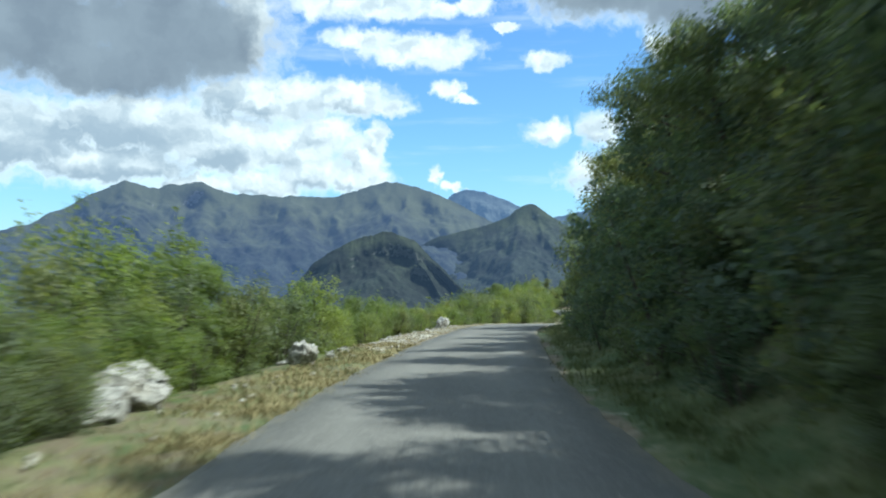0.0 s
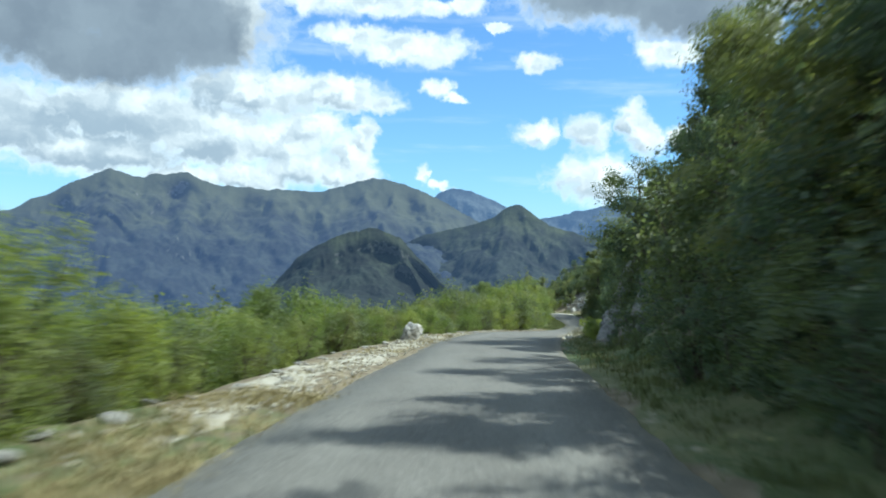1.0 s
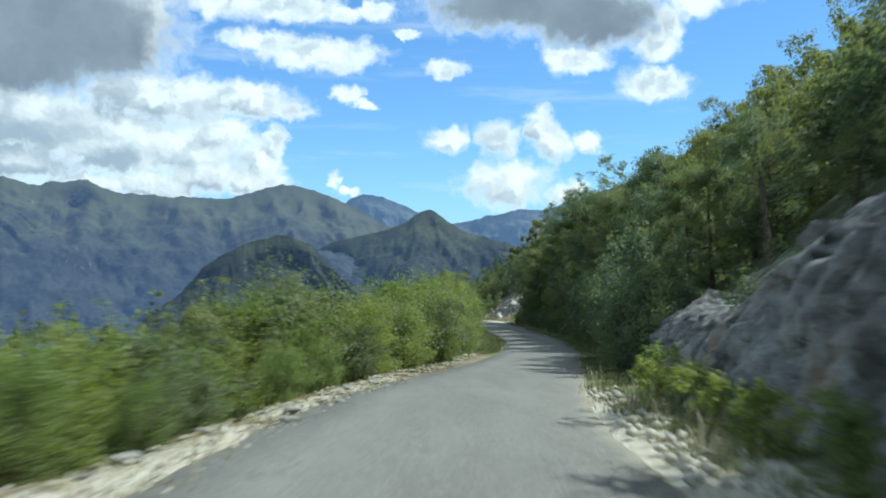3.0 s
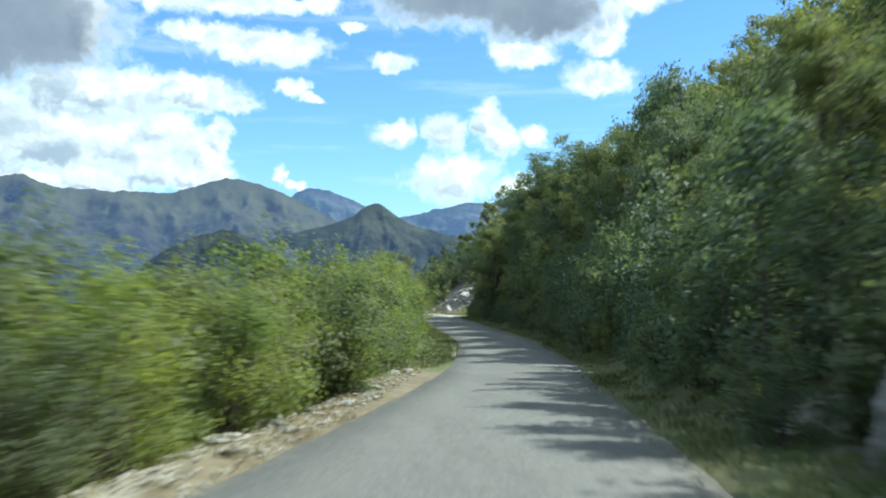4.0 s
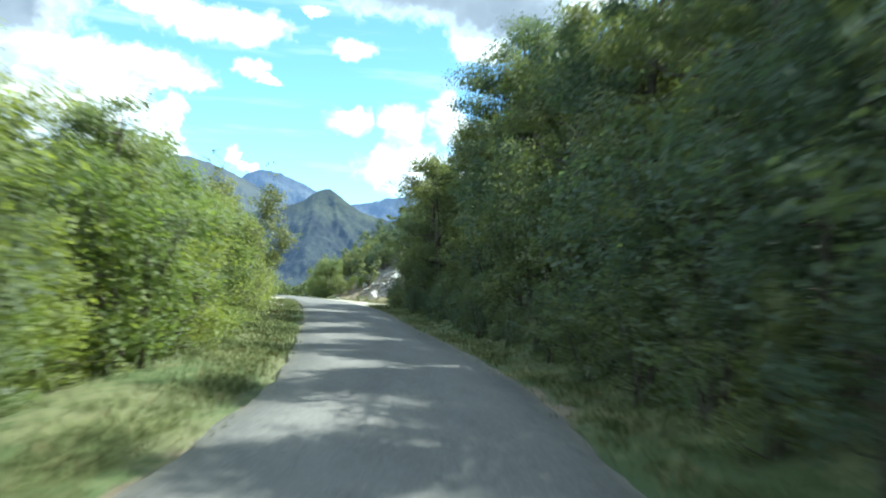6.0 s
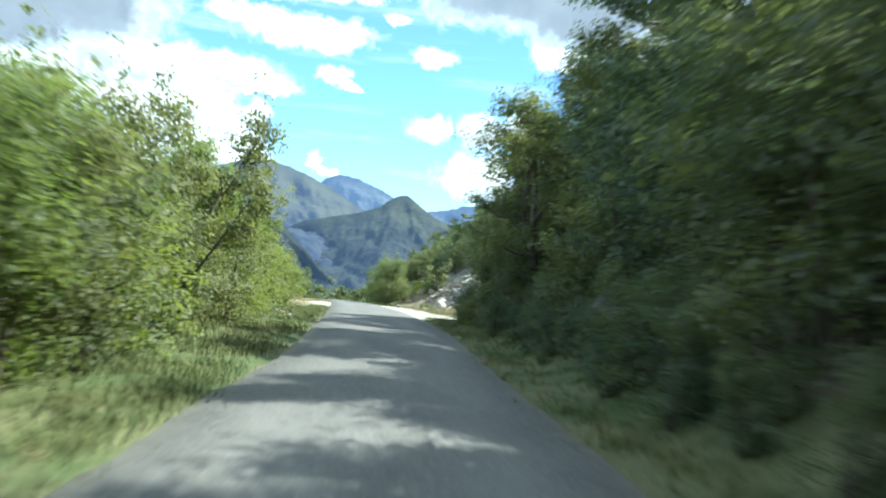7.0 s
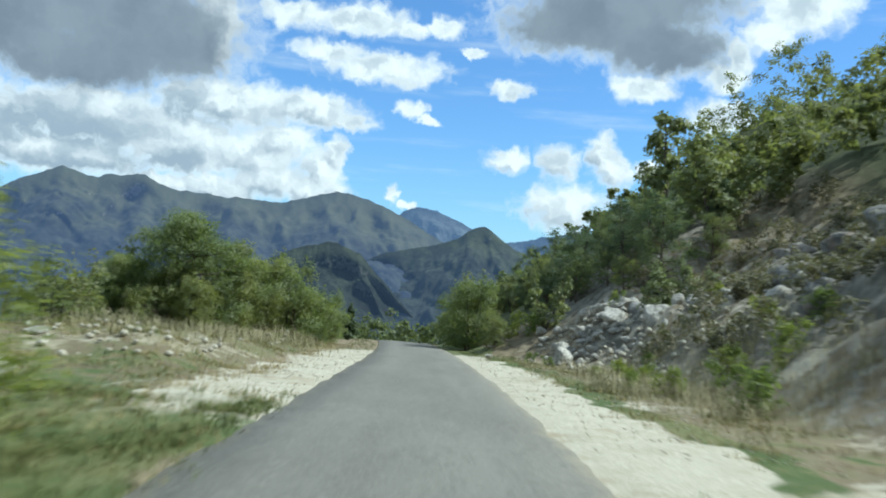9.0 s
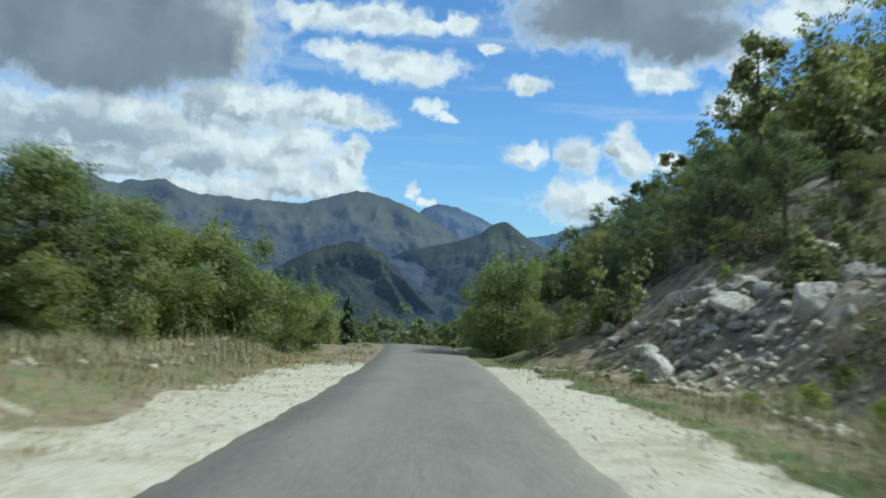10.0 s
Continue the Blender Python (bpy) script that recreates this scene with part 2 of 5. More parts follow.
def ground_material():
    m, N, b, pos = material("hillside_ground")
    grav = N.attribute("gravel")
    grass = N.attribute("grass")
    rock = N.attribute("rock")
    big, mid, small = (N.noise(pos, s, 5, 0.6).outputs["Fac"] for s in (0.35, 2.2, 19))
    fine = N.noise(pos, 55, 3, 0.7).outputs["Fac"]
    stone_a, stone_b = N.n("ShaderNodeSeparateXYZ"), N.n("ShaderNodeSeparateXYZ")
    warped = N.vec("ADD", pos, N.vec("MULTIPLY", N.noise(pos, 9, 3).outputs["Color"], (0.12, 0.12, 0.12)))
    N.put(stone_a.inputs[0], N.voronoi(warped, 24).outputs["Color"])
    N.put(stone_b.inputs[0], N.voronoi(warped, 61).outputs["Color"])
    soil = N.mix(N.smooth(mid, 0.35, 0.65), (0.15, 0.12, 0.078), (0.25, 0.205, 0.135))
    c = N.mix(N.math("MULTIPLY", N.smooth(small, 0.5, 0.7), 0.5), soil, (0.30, 0.27, 0.21))
    tuft = N.noise(pos, 7.0, 4, 0.7).outputs["Fac"]
    dry = N.mix(N.smooth(N.math("ADD", big, N.math("MULTIPLY", N.math("SUBTRACT", tuft, 0.5), 0.7)), 0.4, 0.62), (0.075, 0.105, 0.038), (0.165, 0.165, 0.08))
    c = N.mix(N.smooth(N.math("ADD", grass, N.math("MULTIPLY", N.math("SUBTRACT", mid, 0.5), 1.2)), 0.35, 0.65), c, dry)
    limestone = N.mix(N.smooth(mid, 0.35, 0.68), (0.125, 0.115, 0.095), (0.27, 0.25, 0.215))
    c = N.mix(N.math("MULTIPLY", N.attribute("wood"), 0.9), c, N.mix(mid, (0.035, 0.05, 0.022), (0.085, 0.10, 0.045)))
    c = N.mix(N.smooth(N.math("ADD", rock, N.math("MULTIPLY", N.math("SUBTRACT", mid, 0.5), 1.4)), 0.35, 0.6), c, limestone)
    chips = N.mix(stone_b.outputs[0], (0.34, 0.31, 0.245), (0.52, 0.485, 0.405))
    chips = N.mix(N.smooth(stone_a.outputs[0], 0.62, 0.9, 0.0, 0.65), chips, (0.60, 0.57, 0.495))
    dirt = N.math("ADD", N.math("MULTIPLY", big, 0.5), N.math("ADD", N.math("MULTIPLY", mid, 0.6), N.math("MULTIPLY", N.math("SUBTRACT", small, 0.5), 0.5)))
    chips = N.mix(N.smooth(dirt, 0.52, 0.72, 0.0, 0.8), chips, (0.29, 0.245, 0.17))
    chips = N.mix(N.smooth(fine, 0.56, 0.72, 0.0, 0.5), chips, (0.2, 0.175, 0.13))
    c = N.mix(N.smooth(N.math("ADD", grav, N.math("MULTIPLY", N.math("SUBTRACT", N.math("ADD", mid, N.math("MULTIPLY", N.math("SUBTRACT", small, 0.5), 0.5)), 0.5), 1.0)), 0.38, 0.6), c, chips)
    N.put(b.inputs["Base Color"], c)
    h = N.math("ADD", N.math("MULTIPLY", stone_a.outputs[1], 0.3), N.math("ADD", N.math("ADD", small, N.math("MULTIPLY", fine, 0.3)), N.math("MULTIPLY", mid, 2)))
    N.put(b.inputs["Normal"], N.bump(h, 0.35, 0.03))
    return m


def rock_material(name, dark, light, stain):
    m, N, b, pos = material(name)
    obj = N.n("ShaderNodeTexCoord").outputs["Object"]
    big, mid, small = (N.noise(obj, s, 6, 0.62).outputs["Fac"] for s in (0.8, 4.0, 22))
    crack = N.voronoi(N.vec("ADD", obj, N.vec("MULTIPLY", N.noise(obj, 2, 3).outputs["Color"], (0.5, 0.5, 0.5))), 2.2, "DISTANCE_TO_EDGE").outputs["Distance"]
    c = N.mix(N.smooth(mid, 0.35, 0.65), dark, light)
    c = N.mix(N.math("MULTIPLY", N.smooth(big, 0.45, 0.7), 0.6), c, stain)
    c = N.mix(N.math("MULTIPLY", N.smooth(crack, 0.035, 0.0), N.smooth(big, 0.5, 0.62)), c, (0.12, 0.115, 0.11))
    c = N.mix(N.math("MULTIPLY", N.smooth(small, 0.55, 0.7), 0.4), c, (0.10, 0.10, 0.095))
    N.put(b.inputs["Base Color"], c)
    h = N.math("ADD", N.math("MULTIPLY", mid, 1.0), N.math("MULTIPLY", small, 0.35))
    h = N.math("ADD", h, N.math("MULTIPLY", N.smooth(crack, 0.0, 0.08), 0.12))
    N.put(b.inputs["Normal"], N.bump(h, 0.9, 0.08))
    return m


def cliff_material():
    """Weathered grey limestone with rusty patches, dark water streaks and pale fresh breaks."""
    m, N, b, pos = material("weathered_limestone")
    big, mid, small = (N.noise(pos, s, 6, 0.65).outputs["Fac"] for s in (0.7, 3.0, 16))
    streak = N.noise(N.vec("MULTIPLY", pos, (1.6, 1.6, 0.22)), 1.3, 5, 0.6).outputs["Fac"]
    c = N.mix(N.smooth(mid, 0.32, 0.68), (0.14, 0.137, 0.14), (0.33, 0.32, 0.31))
    c = N.mix(N.smooth(big, 0.48, 0.68, 0.0, 0.7), c, (0.30, 0.225, 0.165))
    c = N.mix(N.smooth(streak, 0.54, 0.68, 0.0, 0.75), c, (0.10, 0.098, 0.098))
    c = N.mix(N.smooth(small, 0.56, 0.72, 0.0, 0.6), c, (0.52, 0.505, 0.475))
    c = N.mix(N.smooth(small, 0.44, 0.32, 0.0, 0.6), c, (0.075, 0.078, 0.065))
    N.put(b.inputs["Base Color"], c)
    N.put(b.inputs["Normal"], N.bump(N.math("ADD", mid, N.math("MULTIPLY", small, 0.5)), 0.9, 0.07))
    return m


def leaf_material(name, low, high, tip, through_light):
    m, N, b, pos = material(name)
    geo = N.n("ShaderNodeNewGeometry")
    rand = geo.outputs["Random Per Island"]
    own = N.n("ShaderNodeObjectInfo").outputs["Random"]
    patch = N.noise(pos, 0.8, 3, 0.5).outputs["Fac"]
    c = N.mix(N.smooth(rand, 0.0, 1.0, 0.15, 0.85), low, high)
    c = N.mix(N.math("MULTIPLY", N.smooth(N.math("ADD", patch, N.math("MULTIPLY", N.math("SUBTRACT", own, 0.5), 0.35)), 0.42, 0.66), 0.75), c, tip)
    N.put(b.inputs["Base Color"], c)
    b.inputs["Roughness"].default_value = 0.6
    b.inputs["Specular IOR Level"].default_value = 0.6
    tl = N.n("ShaderNodeBsdfTranslucent")
    N.put(tl.inputs[0], N.mix(1.0, c, (1.3, 1.35, 0.7), "MULTIPLY"))
    mixer = N.n("ShaderNodeMixShader")
    mixer.inputs[0].default_value = through_light
    N.put(mixer.inputs[1], b.outputs[0])
    N.put(mixer.inputs[2], tl.outputs[0])
    out = next(n for n in m.node_tree.nodes if n.bl_idname == "ShaderNodeOutputMaterial")
    N.put(out.inputs[0], mixer.outputs[0])
    return m


def bark_material():
    m, N, b, pos = material("bark")
    ridges = N.noise(N.vec("MULTIPLY", pos, (9, 9, 1.6)), 2.5, 5, 0.65).outputs["Fac"]
    N.put(b.inputs["Base Color"], N.mix(N.smooth(ridges, 0.35, 0.65), (0.055, 0.045, 0.035), (0.17, 0.145, 0.115)))
    N.put(b.inputs["Normal"], N.bump(ridges, 0.8, 0.02))
    return m


def mountain_material(name, scrub, limestone, haze, haze_glow, lit_tree_line=(60, 380)):
    """Woods below, scrub, meadow and bare karst above; blue distance haze is put into the surface as emission."""
    m, N, b, pos = material(name)
    nor, at = N.n("ShaderNodeSeparateXYZ"), N.n("ShaderNodeSeparateXYZ")
    N.put(nor.inputs[0], N.n("ShaderNodeNewGeometry").outputs["Normal"])
    N.put(at.inputs[0], pos)
    big, mid, small = (N.noise(pos, s, 7, 0.62).outputs["Fac"] for s in (0.0028, 0.011, 0.06))
    c = N.mix(N.smooth(N.math("ADD", N.math("MULTIPLY", mid, 0.6), N.math("MULTIPLY", small, 0.4)), 0.42, 0.62), tuple(v * 0.55 for v in scrub), tuple(v * 2.2 for v in scrub))
    height = N.math("ADD", at.outputs[2], N.math("MULTIPLY", N.math("SUBTRACT", N.math("ADD", big, N.math("MULTIPLY", mid, 0.7)), 0.85), 650))
    # meadow above the woods, also painted lighter as sunlit crest over cloud-shaded flanks
    c = N.mix(N.smooth(height, lit_tree_line[0], lit_tree_line[1], 0.0, 0.8), c, tuple(v * w for v, w in zip(scrub, (5.6, 5.0, 2.8))))
    bare = N.math("ADD", N.math("MULTIPLY", N.math("SUBTRACT", 0.8, nor.outputs[2]), 0.35), N.math("SUBTRACT", N.math("ADD", N.math("MULTIPLY", mid, 0.8), small), 0.9))
    c = N.mix(N.smooth(bare, 0.30, 0.46, 0.0, 0.8), c, limestone)
    N.put(b.inputs["Base Color"], c)
    # distance haze: an even blue emission from the mountainside itself
    N.put(b.inputs["Emission Color"], (*haze, 1))
    b.inputs["Emission Strength"].default_value = haze_glow
    N.put(b.inputs["Normal"], N.bump(N.math("ADD", mid, N.math("MULTIPLY", small, 0.6)), 0.45, 14))
    return m


def blade_material(name, a, c2):
    m, N, b, pos = material(name)
    rand = N.n("ShaderNodeNewGeometry").outputs["Random Per Island"]
    patch = N.noise(pos, 0.7, 3).outputs["Fac"]
    N.put(b.inputs["Base Color"], N.mix(N.math("MULTIPLY", N.math("ADD", rand, N.smooth(patch, 0.35, 0.65)), 0.5), a, c2))
    return m


def water_material():
    m, N, b, pos = material("lake_water")
    b.inputs["Base Color"].default_value = (0.10, 0.15, 0.18, 1)
    b.inputs["Roughness"].default_value = 0.25
    N.put(b.inputs["Normal"], N.bump(N.noise(pos, 0.05, 4).outputs["Fac"], 0.2, 0.5))
    return m


ASPHALT, GROUND, BARK, WATER = asphalt_material(), ground_material(), bark_material(), water_material()
LIMESTONE = rock_material("white_limestone", (0.28, 0.265, 0.24), (0.62, 0.60, 0.56), (0.40, 0.36, 0.29))
CLIFFSTONE = cliff_material()
CHIPS = blade_material("limestone_chips", (0.33, 0.30, 0.24), (0.52, 0.49, 0.42))
LEAF_DARK = leaf_material("leaves_dark_green", (0.076, 0.112, 0.082), (0.15, 0.195, 0.135), (0.19, 0.22, 0.115), 0.5)
LEAF_MID = leaf_material("leaves_green", (0.10, 0.13, 0.07), (0.185, 0.215, 0.118), (0.24, 0.248, 0.108), 0.5)
LEAF_BRIGHT = leaf_material("leaves_yellow_green", (0.115, 0.162, 0.05), (0.22, 0.272, 0.092), (0.29, 0.315, 0.092), 0.54)
LEAF_OLIVE = leaf_material("leaves_olive_green", (0.125, 0.165, 0.072), (0.215, 0.255, 0.12), (0.265, 0.28, 0.115), 0.5)
LEAF_BROWN = leaf_material("leaves_dusty_brown", (0.085, 0.088, 0.058), (0.16, 0.155, 0.105), (0.20, 0.18, 0.11), 0.35)
LEAF_PALE = leaf_material("leaves_grey_green", (0.14, 0.17, 0.09), (0.25, 0.28, 0.16), (0.28, 0.30, 0.15), 0.4)
NEEDLE = leaf_material("needles", (0.045, 0.075, 0.035), (0.075, 0.11, 0.05), (0.09, 0.12, 0.05), 0.2)
STRAW = blade_material("dry_grass", (0.20, 0.165, 0.075), (0.40, 0.34, 0.18))
WEEDS = blade_material("dry_weeds", (0.22, 0.21, 0.115), (0.42, 0.375, 0.245))
GREEN_GRASS = blade_material("green_grass", (0.085, 0.113, 0.04), (0.205, 0.222, 0.09))
# each range's last colour and strength are its painted haze, most for the farthest
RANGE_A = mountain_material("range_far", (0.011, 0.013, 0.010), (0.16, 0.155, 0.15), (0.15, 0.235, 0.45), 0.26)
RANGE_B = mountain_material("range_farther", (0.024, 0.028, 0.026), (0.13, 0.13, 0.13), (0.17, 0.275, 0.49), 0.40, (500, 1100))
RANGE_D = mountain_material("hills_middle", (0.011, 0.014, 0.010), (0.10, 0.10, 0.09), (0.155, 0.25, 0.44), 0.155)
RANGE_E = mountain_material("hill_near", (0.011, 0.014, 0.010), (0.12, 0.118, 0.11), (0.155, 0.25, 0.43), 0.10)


# ---- plan of the road: its course and height along +y ----
ROAD_Y = [-60, -30, 0.0, 14.7, 29.3, 43.5, 57.7, 71.8, 85.9, 100.2, 114.3, 127.9, 141.5, 160, 178, 194, 215, 240, 300]
ROAD_X = [-0.6, -0.2, 0.0, 0.15, 1.06, 2.45, 4.61, 7.76, 11.08, 13.45, 14.53, 15.18, 15.68, 16.0, 15.9, 15.3, 13.8, 11.5, 6.0]
ROAD_Z = [2.0, 1.0, 0.0, -0.50, -0.95, -1.47, -2.13, -2.94, -3.62, -4.06, -4.39, -4.55, -4.96, -5.66, -6.33, -7.0, -9.6, -14.0, -26]


def spline(xs, ys, q):
    """Smooth curve through the knots (Catmull-Rom tangents)."""
    xs, ys, q = np.array(xs, float), np.array(ys, float), np.asarray(q, float)
    m = np.gradient(ys, xs)
    i = np.clip(np.searchsorted(xs, q) - 1, 0, len(xs) - 2)
    h = xs[i + 1] - xs[i]
    s = np.clip((q - xs[i]) / h, -0.2, 1.2)
    return ((2 * s**3 - 3 * s**2 + 1) * ys[i] + (s**3 - 2 * s**2 + s) * h * m[i]
            + (3 * s**2 - 2 * s**3) * ys[i + 1] + (s**3 - s**2) * h * m[i + 1])


def road_x(y):
    return spline(ROAD_Y, ROAD_X, np.clip(y, -60, 300))


def road_z(y):
    y = np.asarray(y, float)
    z = spline(ROAD_Y, ROAD_Z, np.clip(y, -60, 300))
    z = z + np.where(y < -60, np.minimum(-(y + 60) * 0.02, 30), 0)
    return z - np.clip(y - 300, 0, 1200) * 0.2


def sstep(v, lo, hi):
    s = np.clip((np.asarray(v, float) - lo) / (hi - lo), 0, 1)
    return s * s * (3 - 2 * s)


def band(y, a, b, soft):
    return sstep(y, a - soft, a) * (1 - sstep(y, b, b + soft))


def lattice(ix, iy, seed):
    v = np.sin(ix * 127.1 + iy * 311.7 + seed * 74.7) * 43758.5453
    return v - np.floor(v)


def vnoise(x, y, seed=0):
    """Value noise from -1 to 1 on arrays."""
    x, y = np.asarray(x, float), np.asarray(y, float)
    ix, iy = np.floor(x), np.floor(y)
    fx, fy = x - ix, y - iy
    fx, fy = fx * fx * (3 - 2 * fx), fy * fy * (3 - 2 * fy)
    a = lattice(ix, iy, seed) * (1 - fx) + lattice(ix + 1, iy, seed) * fx
    b = lattice(ix, iy + 1, seed) * (1 - fx) + lattice(ix + 1, iy + 1, seed) * fx
    return (a * (1 - fy) + b * fy) * 2 - 1


def fbm(x, y, seed=0, octaves=5, gain=0.5):
    total, amp = 0, 1.0
    for k in range(octaves):
        total = total + amp * vnoise(x * 2**k, y * 2**k, seed + k)
        amp *= gain
    return total


LEFT_EDGE, RIGHT_EDGE = -1.98, 1.58
CLEAR_L = (140, 172)      # pull-out on the valley side
CLEAR_R = (131, 172)      # quarry-like clearing on the hill side


def verge_left(y):
    return 3.5 + 0.35 * vnoise(y / 7, 0.5, 3) - 0.55 * band(y, 54, 70, 6) - 0.75 * band(y, 73, 84, 4) + 7.0 * band(y, 146, 176, 10) + 0.5 * band(y, 8, 22, 5)


def verge_right(y):
    return 2.5 + 0.25 * vnoise(y / 5, 1.5, 5) + 3.6 * band(y, CLEAR_R[0] + 7, CLEAR_R[1] - 4, 7)


def face_top(y):
    """Height of the rock face beside the road."""
    return np.interp(y, [38, 44, 49, 54, 58, 61, 66], [3.0, 4.0, 3.6, 2.4, 1.6, 1.9, 1.6])


def ground_h(u, y):
    """Ground above the road's height, u metres to the side of its course."""
    u, y = np.asarray(u, float), np.asarray(y, float)
    lat = np.maximum(-u - verge_left(y), 0)
    soft = lat * lat / (lat + 1.2)
    fall = soft * (0.62 + 0.1 * vnoise(u / 20, y / 20, 7))
    ridge = np.exp(-(((u + 38) / 22)**2 + ((y - 116) / 34)**2))
    fall = fall * (1 - 0.9 * ridge)
    fall = np.where(fall > 60, 60 + (fall - 60) * 0.8, fall)
    cut = band(y, 41, 65, 3)
    up = np.maximum(u - verge_right(y) - 1.3 * cut, 0)
    steep = 0.82 + 0.1 * vnoise(u / 15, y / 15, 9)
    rise = up * up / (up + 0.9) * steep * (1 - 0.27 * band(y, 160, 204, 10))
    rise = rise + (face_top(y) - 0.5) * cut * sstep(up, 0.7, 1.9)
    rise = np.where(rise > 45, 45 + (rise - 45) * 0.45, rise)
    rise = np.minimum(rise, 150) * (1 - sstep(y, 205, 265)) * sstep(y, -900, -300)
    far = sstep(np.abs(u), 3, 12)
    lumps = 0.5 * far * fbm(u / 6, y / 6, 11, 4) + 0.05 * sstep(np.abs(u), 1.9, 2.6) * fbm(u * 1.4, y * 1.4, 13, 3)
    lumps = lumps + 0.42 * band(u, 8.5, 19, 2) * band(y, 140, 186, 5) * (0.8 - 1.6 * np.abs(fbm(u / 2.0, y / 2.3, 17, 4, 0.55)))
    mound = 0.5 * band(-u, 5.5, 9.5, 1.5) * band(y, 146, 170, 5) * (0.7 + 0.5 * vnoise(u / 2, y / 2.5, 15))
    heap = 1.25 * np.exp(-(((u - 8.0) / 1.6)**2 + ((y - 168.2) / 3.4)**2)) + 1.0 * np.exp(-(((u - 9.6) / 1.5)**2 + ((y - 160.5) / 4.5)**2))
    return -fall + rise + lumps + mound + heap * (1 + 0.3 * vnoise(u * 1.3, y * 1.3, 16))


def ground_z(x, y):
    u = np.asarray(x, float) - road_x(y)
    return np.maximum(road_z(y) + ground_h(u, y), -255 + 0 * u)


def place(u, y, sink=0.0):
    """The point on the ground u metres beside the road's course."""
    x = float(road_x(y)) + u
    return x, y, float(ground_z(x, y)) - sink


# ---- mesh helpers ----
def mesh_from(name, verts, faces, mat=None, smooth=False):
    me = bpy.data.meshes.new(name)
    verts = np.asarray(verts, np.float32)
    faces = np.asarray(faces, np.int32)
    me.vertices.add(len(verts))
    me.vertices.foreach_set("co", verts.ravel())
    k = faces.shape[1]
    me.loops.add(faces.size)
    me.loops.foreach_set("vertex_index", faces.ravel())
    me.polygons.add(len(faces))
    me.polygons.foreach_set("loop_start", np.arange(0, faces.size, k, dtype=np.int32))
    me.update(calc_edges=True)
    if smooth:
        me.polygons.foreach_set("use_smooth", np.ones(len(faces), bool))
    if mat:
        me.materials.append(mat)
    return me


def part(name, me, parent, label=""):
    ob = new(name, me)
    ob.parent = parent
    return tagged(ob, label)


def grid_faces(rows, cols):
    i = np.arange(rows - 1)[:, None] * cols + np.arange(cols - 1)[None, :]
    return np.stack([i, i + 1, i + cols + 1, i + cols], -1).reshape(-1, 4)


